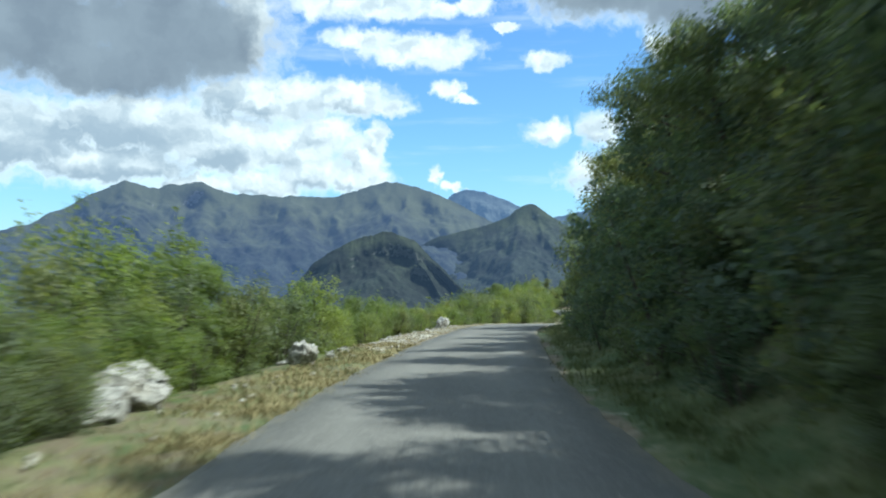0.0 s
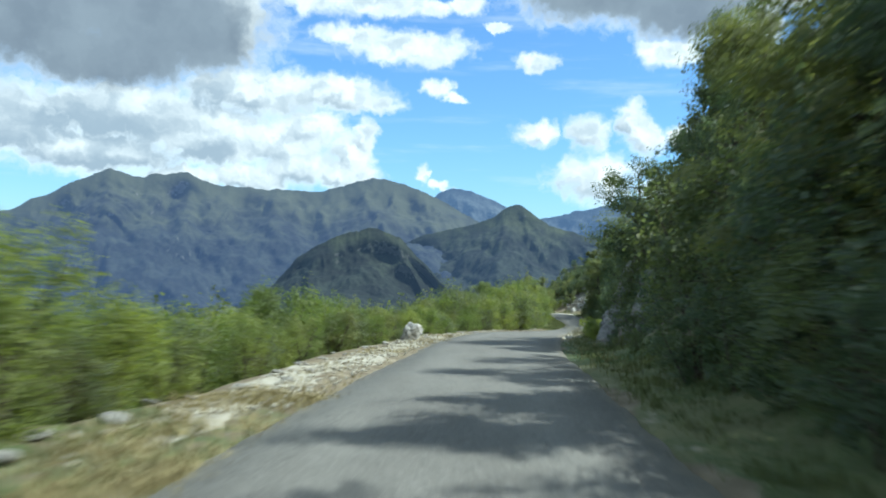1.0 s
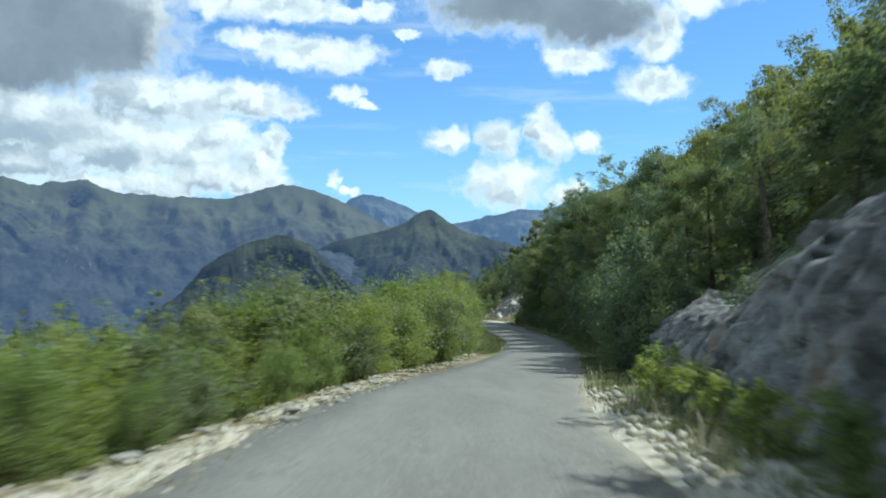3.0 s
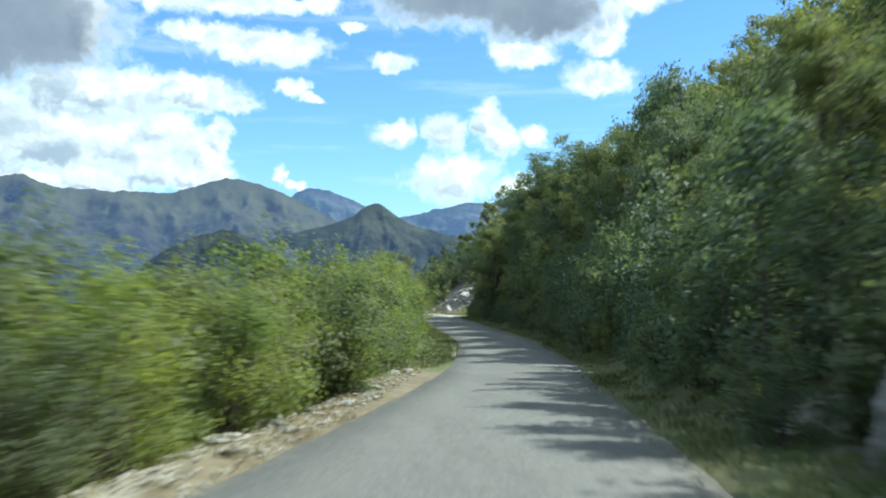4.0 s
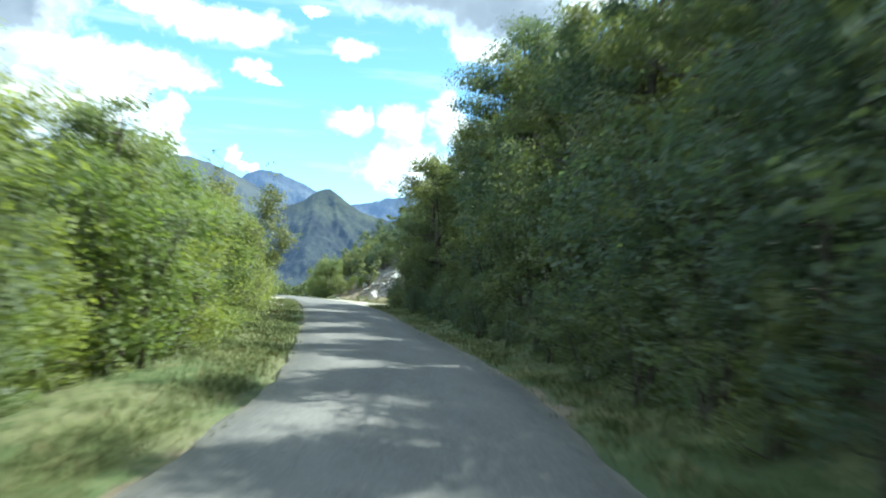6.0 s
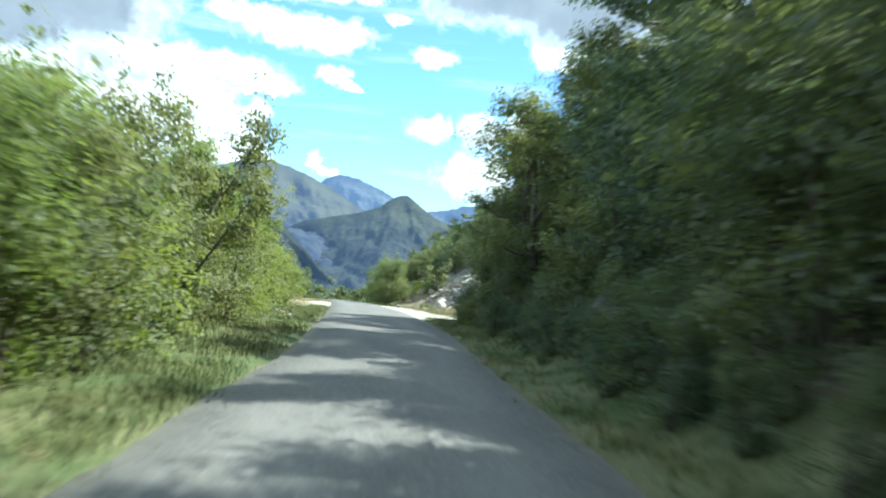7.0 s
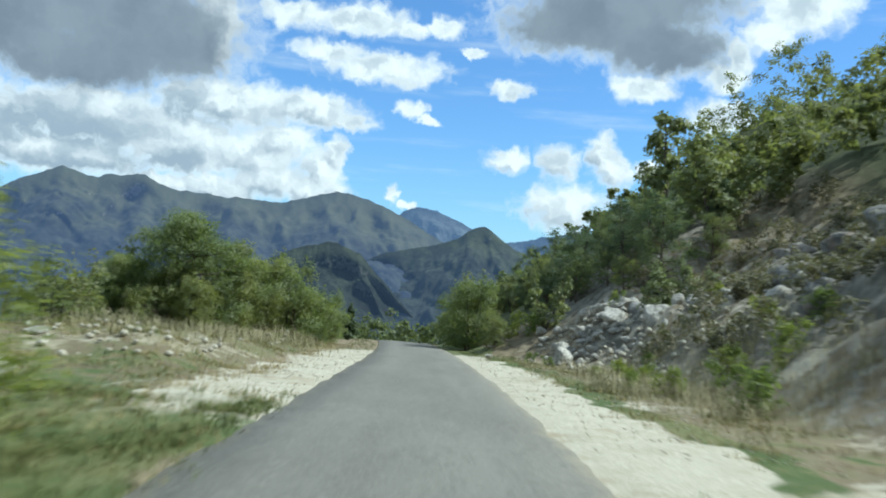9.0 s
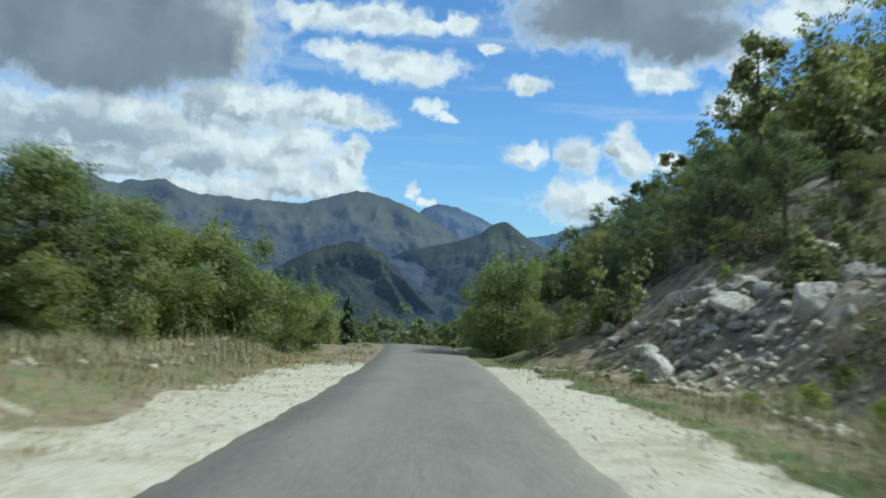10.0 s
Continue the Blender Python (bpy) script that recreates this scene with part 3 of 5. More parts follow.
# ---- ground and road ----
def build_ground():
    near_y = np.concatenate([np.arange(-30, 200, 0.45), np.arange(200, 300, 2.0)])
    far_y = 300 + np.geomspace(3, 4600, 45)
    back_y = -30 - np.geomspace(2, 4700, 30)[::-1]
    ys = np.concatenate([back_y, near_y, far_y])
    inner = np.concatenate([np.arange(-14, -4.5, 0.4), np.arange(-4.5, 5, 0.22), np.arange(5, 22, 0.45)])
    us = np.concatenate([-14 - np.geomspace(0.6, 4800, 46)[::-1], inner, 22 + np.geomspace(0.7, 4800, 42)])
    U, Y = np.meshgrid(us, ys)
    X = U + road_x(Y)
    Z = ground_z(X, Y)
    # the road bed lies a little lower than the paving
    bed = band(U, LEFT_EDGE + 0.1 - 0.5 * band(Y, 46, 68, 8), RIGHT_EDGE - 0.1, 0.35)
    Z = Z - 0.05 * bed - 0.035
    me = mesh_from("ground", np.stack([X, Y, Z], -1).reshape(-1, 3), grid_faces(len(ys), len(us)), GROUND, True)
    wob = 0.35 * vnoise(Y / 3, U / 3, 21) + 0.2 * vnoise(Y * 1.3, U * 1.3, 22)
    left_strip = band(-U + wob, 1.8, 3.3, 0.5)
    gravel = left_strip * (0.34 * band(Y, 26, 62, 8) + 0.08 * (Y < 24) + 0.05 * band(Y, 70, 84, 4))
    gravel = gravel + 0.34 * band(-U + wob * 0.5, 2.8, 3.5, 0.3) * band(Y, 24, 68, 5)
    gravel = gravel + band(-U + wob, 1.6, 3.8, 0.5) * band(Y, 141, 166, 5)
    gravel = gravel + 0.47 * band(-U + 2 * wob, 4.8, 9.0, 0.8) * band(Y, 139, 166, 4) * sstep(vnoise(U / 2, Y / 3, 24), 0.05, 0.3)
    gravel = gravel + band(U + wob, 1.3, 3.0, 0.5) * band(Y, 136, 168, 5) + 0.5 * band(U + 2 * wob, 4.2, 8.5, 1.0) * band(Y, 135, 147, 3) * sstep(vnoise(U / 1.6, Y / 2.2, 26), -0.2, 0.3)
    gravel = gravel + band(U + wob, 1.4, 2.3, 0.3) * band(Y, 50, 59, 2) + 0.38 * band(U + 2 * wob, 5.0, 10, 1.5) * band(Y, 152, 172, 4)
    gravel = gravel + 0.35 * band(np.abs(U) + 0.3 * wob, 1.5, 1.9, 0.15) * band(Y, -30, 82, 3)
    grass = 0.9 * band(-U + wob, 2.0, 9, 0.5) * (band(Y, 84, 137, 6) + 0.6 * band(Y, -30, 24, 4)) + 0.85 * band(U + wob, 1.8, 3.6, 0.4)
    grass = grass + 0.5 * band(-U, 4.5, 14, 1) * band(Y, 140, 180, 4) + 0.55 * (U > 60) + 0.42 * band(U + wob, 3.3, 7.5, 0.5) * band(Y, 138, 166, 4)
    rock = 0.8 * band(U, 7.5, 18.5, 2) * band(Y, 141, 182, 5) * (0.75 + 0.45 * vnoise(U / 4, Y / 5, 25)) + 0.5 * band(Y, 44, 67, 4) * band(U, 3, 6, 1)
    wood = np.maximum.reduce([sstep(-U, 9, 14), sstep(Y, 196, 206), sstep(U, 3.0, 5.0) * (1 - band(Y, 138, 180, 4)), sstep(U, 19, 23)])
    for key, val in (("wood", wood), ("gravel", gravel), ("grass", grass), ("rock", rock)):
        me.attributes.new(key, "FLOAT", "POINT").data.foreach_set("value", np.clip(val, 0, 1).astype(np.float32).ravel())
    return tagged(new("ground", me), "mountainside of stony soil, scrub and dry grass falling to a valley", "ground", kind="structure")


def build_road():
    ys = np.arange(-45, 285, 0.2)
    prof = np.array([0, 0.01, 0.2, 0.5, 0.8, 0.99, 1.0])
    ragged = 0.03 * fbm(ys * 0.7, 0 * ys, 31, 5, 0.8)
    ragged2 = 0.03 * fbm(ys * 0.7, 0 * ys, 41, 5, 0.8)
    left = LEFT_EDGE - 0.12 * band(ys, 10, 62, 6) + 0.22 * band(ys, 66, 108, 8) + 0.24 * band(ys, 114, 130, 5) + ragged
    left = left + np.interp(ys, [36, 45, 55, 64, 69, 76, 98, 104, 110, 116, 140, 148, 160], [0, -0.28, -0.48, -0.55, -0.34, 0, 0, -0.14, -0.14, 0, 0, -0.1, -0.1])
    right = RIGHT_EDGE - 0.14 * band(ys, 36, 60, 6) + 0.26 * band(ys, 62, 84, 8) + 0.15 * band(ys, 98, 124, 6) - 0.12 * band(ys, 134, 200, 6) + ragged2
    U = left[:, None] * (1 - prof) + right[:, None] * prof
    Y = np.repeat(ys[:, None], len(prof), 1)
    Z = road_z(ys)[:, None] + np.where((prof == 0) | (prof == 1), -0.07, 0.0) + 0.03 * (1 - (2 * prof - 1)**2) + 0.006 * fbm(U * 1.2, Y * 0.8, 51, 3)
    me = mesh_from("road", np.stack([U + road_x(ys)[:, None], Y, Z], -1).reshape(-1, 3), grid_faces(len(ys), len(prof)), ASPHALT, True)
    me.attributes.new("across", "FLOAT", "POINT").data.foreach_set("value", np.tile(prof, len(ys)).astype(np.float32))
    return tagged(new("road", me), "narrow worn grey asphalt mountain road without markings", "road", kind="structure")


# ---- far mountains: crest as azimuth and elevation in degrees, seen from the middle of the road ----
EYE = (8.0, 72.0, -1.5)


def build_range(name, crest, distance, depth, mat, label, seed, rough, cols=300):
    """A mountainside under its crest line: spurs and gullies run down it at a slant, knolls break it up."""
    az = np.linspace(crest[0][0], crest[-1][0], cols)
    el = np.interp(az, [c[0] for c in crest], [c[1] for c in crest])
    el = np.convolve(np.pad(el, 1, "edge"), np.ones(3) / 3, "valid")
    steps = np.linspace(0, 1, 130)
    A, S = np.meshgrid(np.radians(az), steps)
    base = -262.0
    top = (distance * np.tan(np.radians(el)) + EYE[2])[None, :]
    jag = distance * np.radians(rough * fbm(az * 1.6, 0 * az, seed, 5, 0.6))[None, :] * np.exp(-S * 14)
    Z = top * (1 - S**0.8) + base * S**0.8 + jag
    # relief in metres across the face (side) and down it (fall)
    side, fall = A * distance, S * 620.0 * distance / 4400
    wind = 170 * fbm(side / 520, fall / 420, seed + 2, 3)
    spur = 1 - np.abs(fbm((side + wind + 0.55 * fall) / 430, fall / 900, seed + 5, 5, 0.52))
    cross = 1 - np.abs(fbm((side - wind - 0.8 * fall) / 260, fall / 380, seed + 7, 4, 0.5))
    knoll = fbm(side / 210, fall / 150, seed + 9, 5, 0.55)
    hold = sstep(S, 0.0, 0.12)
    relief = hold * (165 * (spur - 0.7) + 75 * (cross - 0.7) + 42 * knoll) * distance / 4400
    Dd = distance - depth * S - relief
    Z = Z + hold * 30 * knoll * distance / 4400
    X, Y = EYE[0] + np.sin(A) * Dd, EYE[1] + np.cos(A) * Dd
    me = mesh_from(name, np.stack([X, Y, Z], -1).reshape(-1, 3), grid_faces(len(steps), len(az))[:, ::-1], mat, True)
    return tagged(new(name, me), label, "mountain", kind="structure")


CREST_A = [(-48, 0.5), (-40, 1.5), (-33, 2.0), (-29, 2.3), (-26.1, 2.9), (-23.5, 4.3), (-21.4, 5.4), (-20.8, 5.72), (-20.1, 5.5), (-19.1, 5.2), (-17.7, 5.5), (-16.6, 5.6), (-16.0, 5.65), (-15.3, 5.3),
           (-14.4, 4.9), (-11.6, 4.9), (-8.2, 4.8), (-6.2, 5.35), (-4.8, 5.75), (-4.1, 5.8), (-3.0, 5.55), (-1.2, 4.95), (1.6, 3.4), (4.1, 2.0), (8, 0.2)]
CREST_B = [(-4, 3.0), (-1.2, 4.3), (-0.5, 4.95), (0.4, 5.25), (1.6, 5.1), (3.8, 4.2), (5.6, 3.1), (8, 1.5)]
CREST_C = [(3.5, 2.6), (5.2, 3.3), (8.0, 3.85), (10.2, 4.4), (11.6, 4.3), (13.7, 4.9), (16.7, 5.9), (22, 7.0), (30, 7.5)]
CREST_D = [(-6, 0.4), (-2.6, 1.7), (-1.6, 2.2), (0.5, 2.7), (2.0, 3.1), (3.0, 3.5), (3.8, 4.1), (4.4, 4.38), (4.7, 4.3), (5.2, 3.95), (5.8, 3.5), (6.6, 3.0), (9.5, 2.25), (11.6, 1.1), (16, -0.5)]
CREST_E = [(-13, -2.6), (-10.8, -1.0), (-9.5, 0.6), (-8.2, 1.5), (-6.1, 2.4), (-4.7, 2.62), (-3.0, 2.1), (-1.2, 0.2), (0.6, -1.6), (2.0, -3)]


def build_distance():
    build_range("mountain_range", CREST_A, 4450, 1500, RANGE_A, "long mountain ridge of scrub and bare limestone under painted blue haze", 61, 0.07, 420)
    build_range("far_mountain", CREST_B, 4750, 900, RANGE_B, "peak standing behind the ridge, pale blue with painted haze", 62, 0.05)
    build_range("far_ridge", CREST_C, 4700, 900, RANGE_B, "distant ridge behind the wooded hillside, pale blue with painted haze", 63, 0.05)
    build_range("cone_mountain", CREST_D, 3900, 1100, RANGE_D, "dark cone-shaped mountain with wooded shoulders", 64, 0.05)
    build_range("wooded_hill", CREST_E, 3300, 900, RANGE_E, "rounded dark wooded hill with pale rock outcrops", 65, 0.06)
    a = np.linspace(radians(-30), radians(-17), 24)
    inner = 3000 + 300 * fbm(a * 14, 0 * a, 71, 3)
    outer = 4700 + 0 * a
    rows = [np.stack([EYE[0] + np.sin(a) * r, EYE[1] + np.cos(a) * r, 0 * a - 250.0], -1) for r in (inner, outer)]
    me = mesh_from("lake", np.concatenate(rows), grid_faces(2, 24)[:, ::-1], WATER)
    tagged(new("lake", me), "grey-blue lake water far down in the valley", "lake", kind="structure")


# ---- plants ----
RNG = np.random.default_rng(7)


def leaf_cloud(centres, sizes, count, leaf, rng, squash=0.75, droop=0.2, sprays=8, core=0.2):
    """Folded leaves on sprays that stand out of each clump, over a few large inner leaves that close the crown."""
    n = len(centres)
    turn = rng.normal(size=(n, sprays, 3)) + np.array([0, 0, 0.35])
    turn /= np.linalg.norm(turn, axis=2, keepdims=True)
    tips = centres[:, None] + turn * (sizes[:, None] * rng.uniform(0.45, 1.0, (n, sprays)))[:, :, None] * np.array([1, 1, squash])
    wide = sizes[:, None] * rng.uniform(0.26, 0.5, (n, sprays))
    tips, wide, turn = tips.reshape(-1, 3), wide.ravel(), turn.reshape(-1, 3)
    which = rng.choice(len(wide), count, p=wide**2 / np.sum(wide**2))
    scatter_by = np.clip(rng.normal(size=(count, 3)), -1.4, 1.4) * 0.55
    pos = tips[which] + scatter_by * wide[which][:, None] * np.array([1, 1, 0.7])
    d = turn[which]
    size = leaf * rng.uniform(0.6, 1.35, count)
    inner = rng.random(count) < core
    home = rng.choice(n, count, p=sizes**2 / np.sum(sizes**2))
    deep = centres[home] + np.clip(rng.normal(size=(count, 3)), -1.5, 1.5) * 0.26 * sizes[home][:, None] * np.array([1, 1, squash])
    inner &= sizes[home] > 0.6 * sizes.mean()
    pos[inner] = deep[inner]
    size[inner] = np.minimum(size[inner] * 1.6, np.maximum(0.08, leaf))
    nor = d * 0.9 + rng.normal(size=(count, 3)) * 0.34 + np.array([0.05, 0, 0.5])
    nor /= np.linalg.norm(nor, axis=1, keepdims=True)
    along = np.cross(nor, rng.normal(size=(count, 3)))
    along /= np.linalg.norm(along, axis=1, keepdims=True)
    along[:, 2] -= droop
    side = np.cross(nor, along)
    L = size[:, None]
    w = L * rng.uniform(0.4, 0.56, count)[:, None]
    v = np.stack([pos - along * L * 0.5, pos + side * w + nor * w * 0.35, pos + along * L * 0.55, pos - side * w + nor * w * 0.35], 1)
    q = np.arange(count)[:, None] * 4
    tris = np.concatenate([q + np.array([0, 1, 2]), q + np.array([0, 2, 3])], 1).reshape(-1, 3)
    return v.reshape(-1, 3), tris


def tube(points, radii, sides=7):
    """Tapered tube along points."""
    points = np.asarray(points, float)
    t = np.gradient(points, axis=0)
    t /= np.linalg.norm(t, axis=1, keepdims=True) + 1e-9
    ref = np.array([0.31, 0.95, 0.1])
    a = np.cross(t, ref)
    a /= np.linalg.norm(a, axis=1, keepdims=True) + 1e-9
    b = np.cross(t, a)
    ang = np.linspace(0, 2 * np.pi, sides, endpoint=False)
    ring = points[:, None] + (a[:, None] * np.cos(ang)[None, :, None] + b[:, None] * np.sin(ang)[None, :, None]) * np.asarray(radii)[:, None, None]
    k = len(points)
    f = []
    for i in range(k - 1):
        for j in range(sides):
            f.append((i * sides + j, i * sides + (j + 1) % sides, (i + 1) * sides + (j + 1) % sides, (i + 1) * sides + j))
    return ring.reshape(-1, 3), np.array(f)


def joined_tubes(tubes):
    vs, fs, o = [], [], 0
    for v, f in tubes:
        vs.append(v)
        fs.append(f + o)
        o += len(v)
    return np.concatenate(vs), np.concatenate(fs)


def make_tree(kind, label, height, spread, leaves, leaf, mat, seed, stems=1, bare=0.18, group="roadside trees", clumps=26, lump=1.0):
    """A tree or shrub: stems with limbs, and a crown of many leaf clumps. Its base is at the origin."""
    rng = np.random.default_rng(seed)
    root = new(kind)
    root.empty_display_size = 0.3
    tagged(root, label, "bush" if kind.endswith("bush") else "tree", group)
    tubes, ends, sizes = [], [], []
    per = max(3, clumps // stems)
    for s in range(stems):
        lean = rng.normal(size=2) * (0.10 if stems == 1 else 0.30) * height * 0.6
        tt = np.linspace(0, 1, 8)
        wob = np.cumsum(rng.normal(size=(8, 2)) * 0.03 * height * 0.35, 0)
        start = rng.normal(size=2) * (0.0 if stems == 1 else 0.12)
        pts = np.stack([start[0] + lean[0] * tt + wob[:, 0] * tt, start[1] + lean[1] * tt + wob[:, 1] * tt, tt * height * rng.uniform(0.72, 0.9) - 0.15], -1)
        r0 = height * 0.018 * (1.25 if stems == 1 else 0.8)
        tubes.append(tube(pts, r0 * (1.05 - 0.9 * tt), 8 if stems == 1 else 5))
        for c in range(per):
            f = bare + (1 - bare) * ((c + rng.random()) / per)
            k = f * 7
            i = min(int(k), 6)
            base = pts[i] + (pts[i + 1] - pts[i]) * (k - i)
            ang = rng.random() * 2 * np.pi
            full = spread * (0.35 + 0.75 * np.sin(np.pi * min(1, 0.18 + 0.78 * f))) * rng.uniform(0.55, 1.0) * (1 if stems == 1 else 0.7)
            tip = base + np.array([np.cos(ang) * full, np.sin(ang) * full, rng.uniform(0.05, 0.55) * full])
            mid = (base + tip) / 2 + np.array([0, 0, -0.08 * full]) + rng.normal(size=3) * 0.06 * full
            rr = r0 * (0.5 - 0.32 * f)
            tubes.append(tube([base, mid, tip], [rr, rr * 0.6, rr * 0.2], 5 if stems == 1 else 3))
            ends += [tip, (tip * 0.55 + base * 0.45) + rng.normal(size=3) * 0.15 * full]
            sizes += [spread * lump * rng.uniform(0.2, 0.42), spread * lump * rng.uniform(0.2, 0.36)]
        ends.append(pts[-1] + np.array([0, 0, 0.04 * height]))
        sizes.append(spread * 0.28)
        if stems >= 3:      # upright shoots stand out of the top
            for k in range(3):
                ends.append(pts[-1] + np.array([rng.normal() * 0.05, rng.normal() * 0.05, (0.08 + 0.075 * k) * height]))
                sizes.append(spread * (0.2 - 0.045 * k))
    v, f = joined_tubes(tubes)
    part("trunk", mesh_from("trunk", v, f, BARK, True), root, "grey-brown bark")
    v, f = leaf_cloud(np.array(ends), np.array(sizes), leaves, leaf, rng)
    part("crown", mesh_from("crown", v, f, mat), root)
    return root


def make_conifer(label, height, spread, seed, leaves=2600):
    rng = np.random.default_rng(seed)
    root = new("cypress_tree")
    tagged(root, label, "tree", "young conifers")
    tt = np.linspace(0, 1, 6)
    v, f = tube(np.stack([0 * tt, 0 * tt, tt * height - 0.1], -1), 0.05 * (1.1 - tt))
    part("trunk", mesh_from("trunk", v, f, BARK, True), root)
    h = rng.random(46)**0.8
    ang = rng.random(46) * 6.28
    rad = spread * (1 - h)**0.8 * rng.uniform(0.4, 0.9, 46)
    centres = np.stack([np.cos(ang) * rad, np.sin(ang) * rad, 0.08 * height + h * height * 0.9], -1)
    v, f = leaf_cloud(centres, spread * (0.2 + 0.25 * (1 - h)), leaves, 0.10, rng, 1.3, -0.5)
    part("crown", mesh_from("crown", v, f, NEEDLE), root)
    return root


def scatter(kinds, spots, rng, lean=4, widest=9.0, size=1.0):
    """Copies at spots of (u, y, scale); the patterns themselves take the first places."""
    own = []
    for i, (u, y, s) in enumerate(spots):
        k = kinds[i] if i < len(kinds) else kinds[int(rng.integers(len(kinds)))]
        x, yy, z = place(u, y, 0.05)
        wide, s = min(s, widest) * size, s * size
        m = pose(x, yy, z, rng.normal() * lean, rng.normal() * lean, rng.random() * 360) @ Matrix.Diagonal((wide * rng.uniform(0.9, 1.12), wide * rng.uniform(0.9, 1.12), s, 1))
        if i < len(kinds):
            own.append((k, m))
        else:
            copy_thing(k, m)
    for k, m in own:
        k.matrix_basis = m


def build_woods(name, label, spots, height, spread, leaves, leaf, mat, seed):
    """Far or hidden growth that nobody could count, joined."""
    rng = np.random.default_rng(seed)
    vs, fs, o = [], [], 0
    for u, y, sc in spots:
        x, yy, z = place(u, y, 0.1)
        k = 11
        h = rng.random(k)**0.7
        ang = rng.random(k) * 6.28
        rad = spread * sc * np.sin(np.pi * (0.15 + 0.75 * h)) * rng.uniform(0.2, 0.85, k)
        centres = np.stack([x + np.cos(ang) * rad, yy + np.sin(ang) * rad, z + (0.12 + 0.85 * h) * height * sc], -1)
        v, f = leaf_cloud(centres, spread * sc * rng.uniform(0.25, 0.42, k), leaves, leaf, rng)
        vs.append(v)
        fs.append(f + o)
        o += len(v)
    return tagged(new(name, mesh_from(name, np.concatenate(vs), np.concatenate(fs), mat)), label, "woods", kind="stuff")


def build_plants():
    rng = np.random.default_rng(11)
    # patterns: heights in metres before scaling
    wood = [make_tree("roadside_tree", "broad-leaved tree with dense dark green crown on the bank", 6.0, 1.5, 20000, 0.05, LEAF_DARK, 100 + i, clumps=20, lump=1.3, bare=0.06) for i in range(4)]
    wood += [make_tree("roadside_tree", "broad-leaved tree with mid-green sunlit crown on the bank", 5.6, 1.45, 20000, 0.05, LEAF_MID, 110 + i, clumps=19, lump=1.3, bare=0.06) for i in range(4)]
    rear = [make_tree("roadside_tree", "broad-leaved tree with green crown behind the trees of the bank", 5.8, 1.6, 8000, 0.072, (LEAF_MID, LEAF_DARK, LEAF_DARK, LEAF_DARK)[i % 4], 115 + i, clumps=19, lump=1.3, bare=0.08) for i in range(4)]
    under = [make_tree("shrub_bush", "dark leafy shrub at the foot of the bank", 2.4, 1.1, 4200, 0.052, (LEAF_DARK, LEAF_DARK, LEAF_MID)[i], 120 + i, stems=4, bare=0.05, group="shrubs of the bank", clumps=24) for i in range(3)]
    back = [make_tree("hillside_tree", "green broad-leaved tree on the steep hillside", 5.5, 2.0, 3000, 0.145, (LEAF_DARK, LEAF_MID, LEAF_MID)[i % 3], 130 + i, group="trees of the hillside", clumps=28, bare=0.1) for i in range(5)]
    bush = [make_tree("leafy_bush", "sunlit yellow-green leafy bush at the valley edge", 2.6, 1.2, 6400, 0.048, LEAF_BRIGHT, 140 + i, stems=6, bare=0.03, group="bushes at the valley edge", clumps=36, lump=1.25) for i in range(4)]
    bush += [make_tree("leafy_bush", "mid-green leafy bush at the valley edge", 2.6, 1.25, 6400, 0.048, LEAF_MID, 150 + i, stems=5, bare=0.03, group="bushes at the valley edge", clumps=34, lump=1.25) for i in range(3)]
    lower = [make_tree("leafy_bush", "green leafy bush on the slope below the rim", 2.6, 1.25, 1900, 0.09, (LEAF_BRIGHT, LEAF_MID)[i % 2], 160 + i, stems=5, bare=0.03, group="bushes at the valley edge", clumps=30) for i in range(4)]
    tall = [make_tree("valley_tree", "slender leafy tree with yellow-green crown beside the verge", 5.2, 1.6, 24000, 0.064, (LEAF_BRIGHT, LEAF_MID)[i % 2], 170 + i, stems=3, bare=0.04, group="trees at the valley edge", clumps=51, lump=1.2) for i in range(2)]
    tall += [make_tree("valley_tree", "full leafy tree with dense sunlit crown beside the verge", 5.3, 1.55, 21000, 0.056, (LEAF_BRIGHT, LEAF_OLIVE, LEAF_BRIGHT)[i], 175 + i, bare=0.03, group="trees at the valley edge", clumps=24, lump=1.3) for i in range(3)]

    clear = lambda y: band(y, CLEAR_R[0] + 3, CLEAR_R[1] + 1, 1) > 0.3
    cliff = lambda y: 31.5 < y < 65.5
    # bank beside the road on the hill side
    spots_rear, spots_wood, spots_under, spots_back = [], [(4.4, 43.6, 1.0), (4.9, 44.8, 0.85), (5.9, 41.5, 1.1), (6.0, 38.0, 1.15), (4.2, 130.2, 1.2), (4.1, 128.2, 1.2), (6.0, 131.2, 1.25), (4.4, 126.0, 1.2), (5.2, 4.2, 1.35), (5.3, 7.0, 1.3), (5.2, 9.6, 1.3), (5.4, 12.4, 1.2), (6.9, 129.6, 1.3), (5.8, 127.2, 1.2), (6.7, 128.2, 1.25), (5.9, 125.6, 1.2), (7.9, 131, 1.0), (7.3, 126.5, 1.1), (7.4, 123, 1.3), (7.3, 119.5, 1.5), (7.0, 116, 1.45), (6.8, 112, 1.4)], [], []
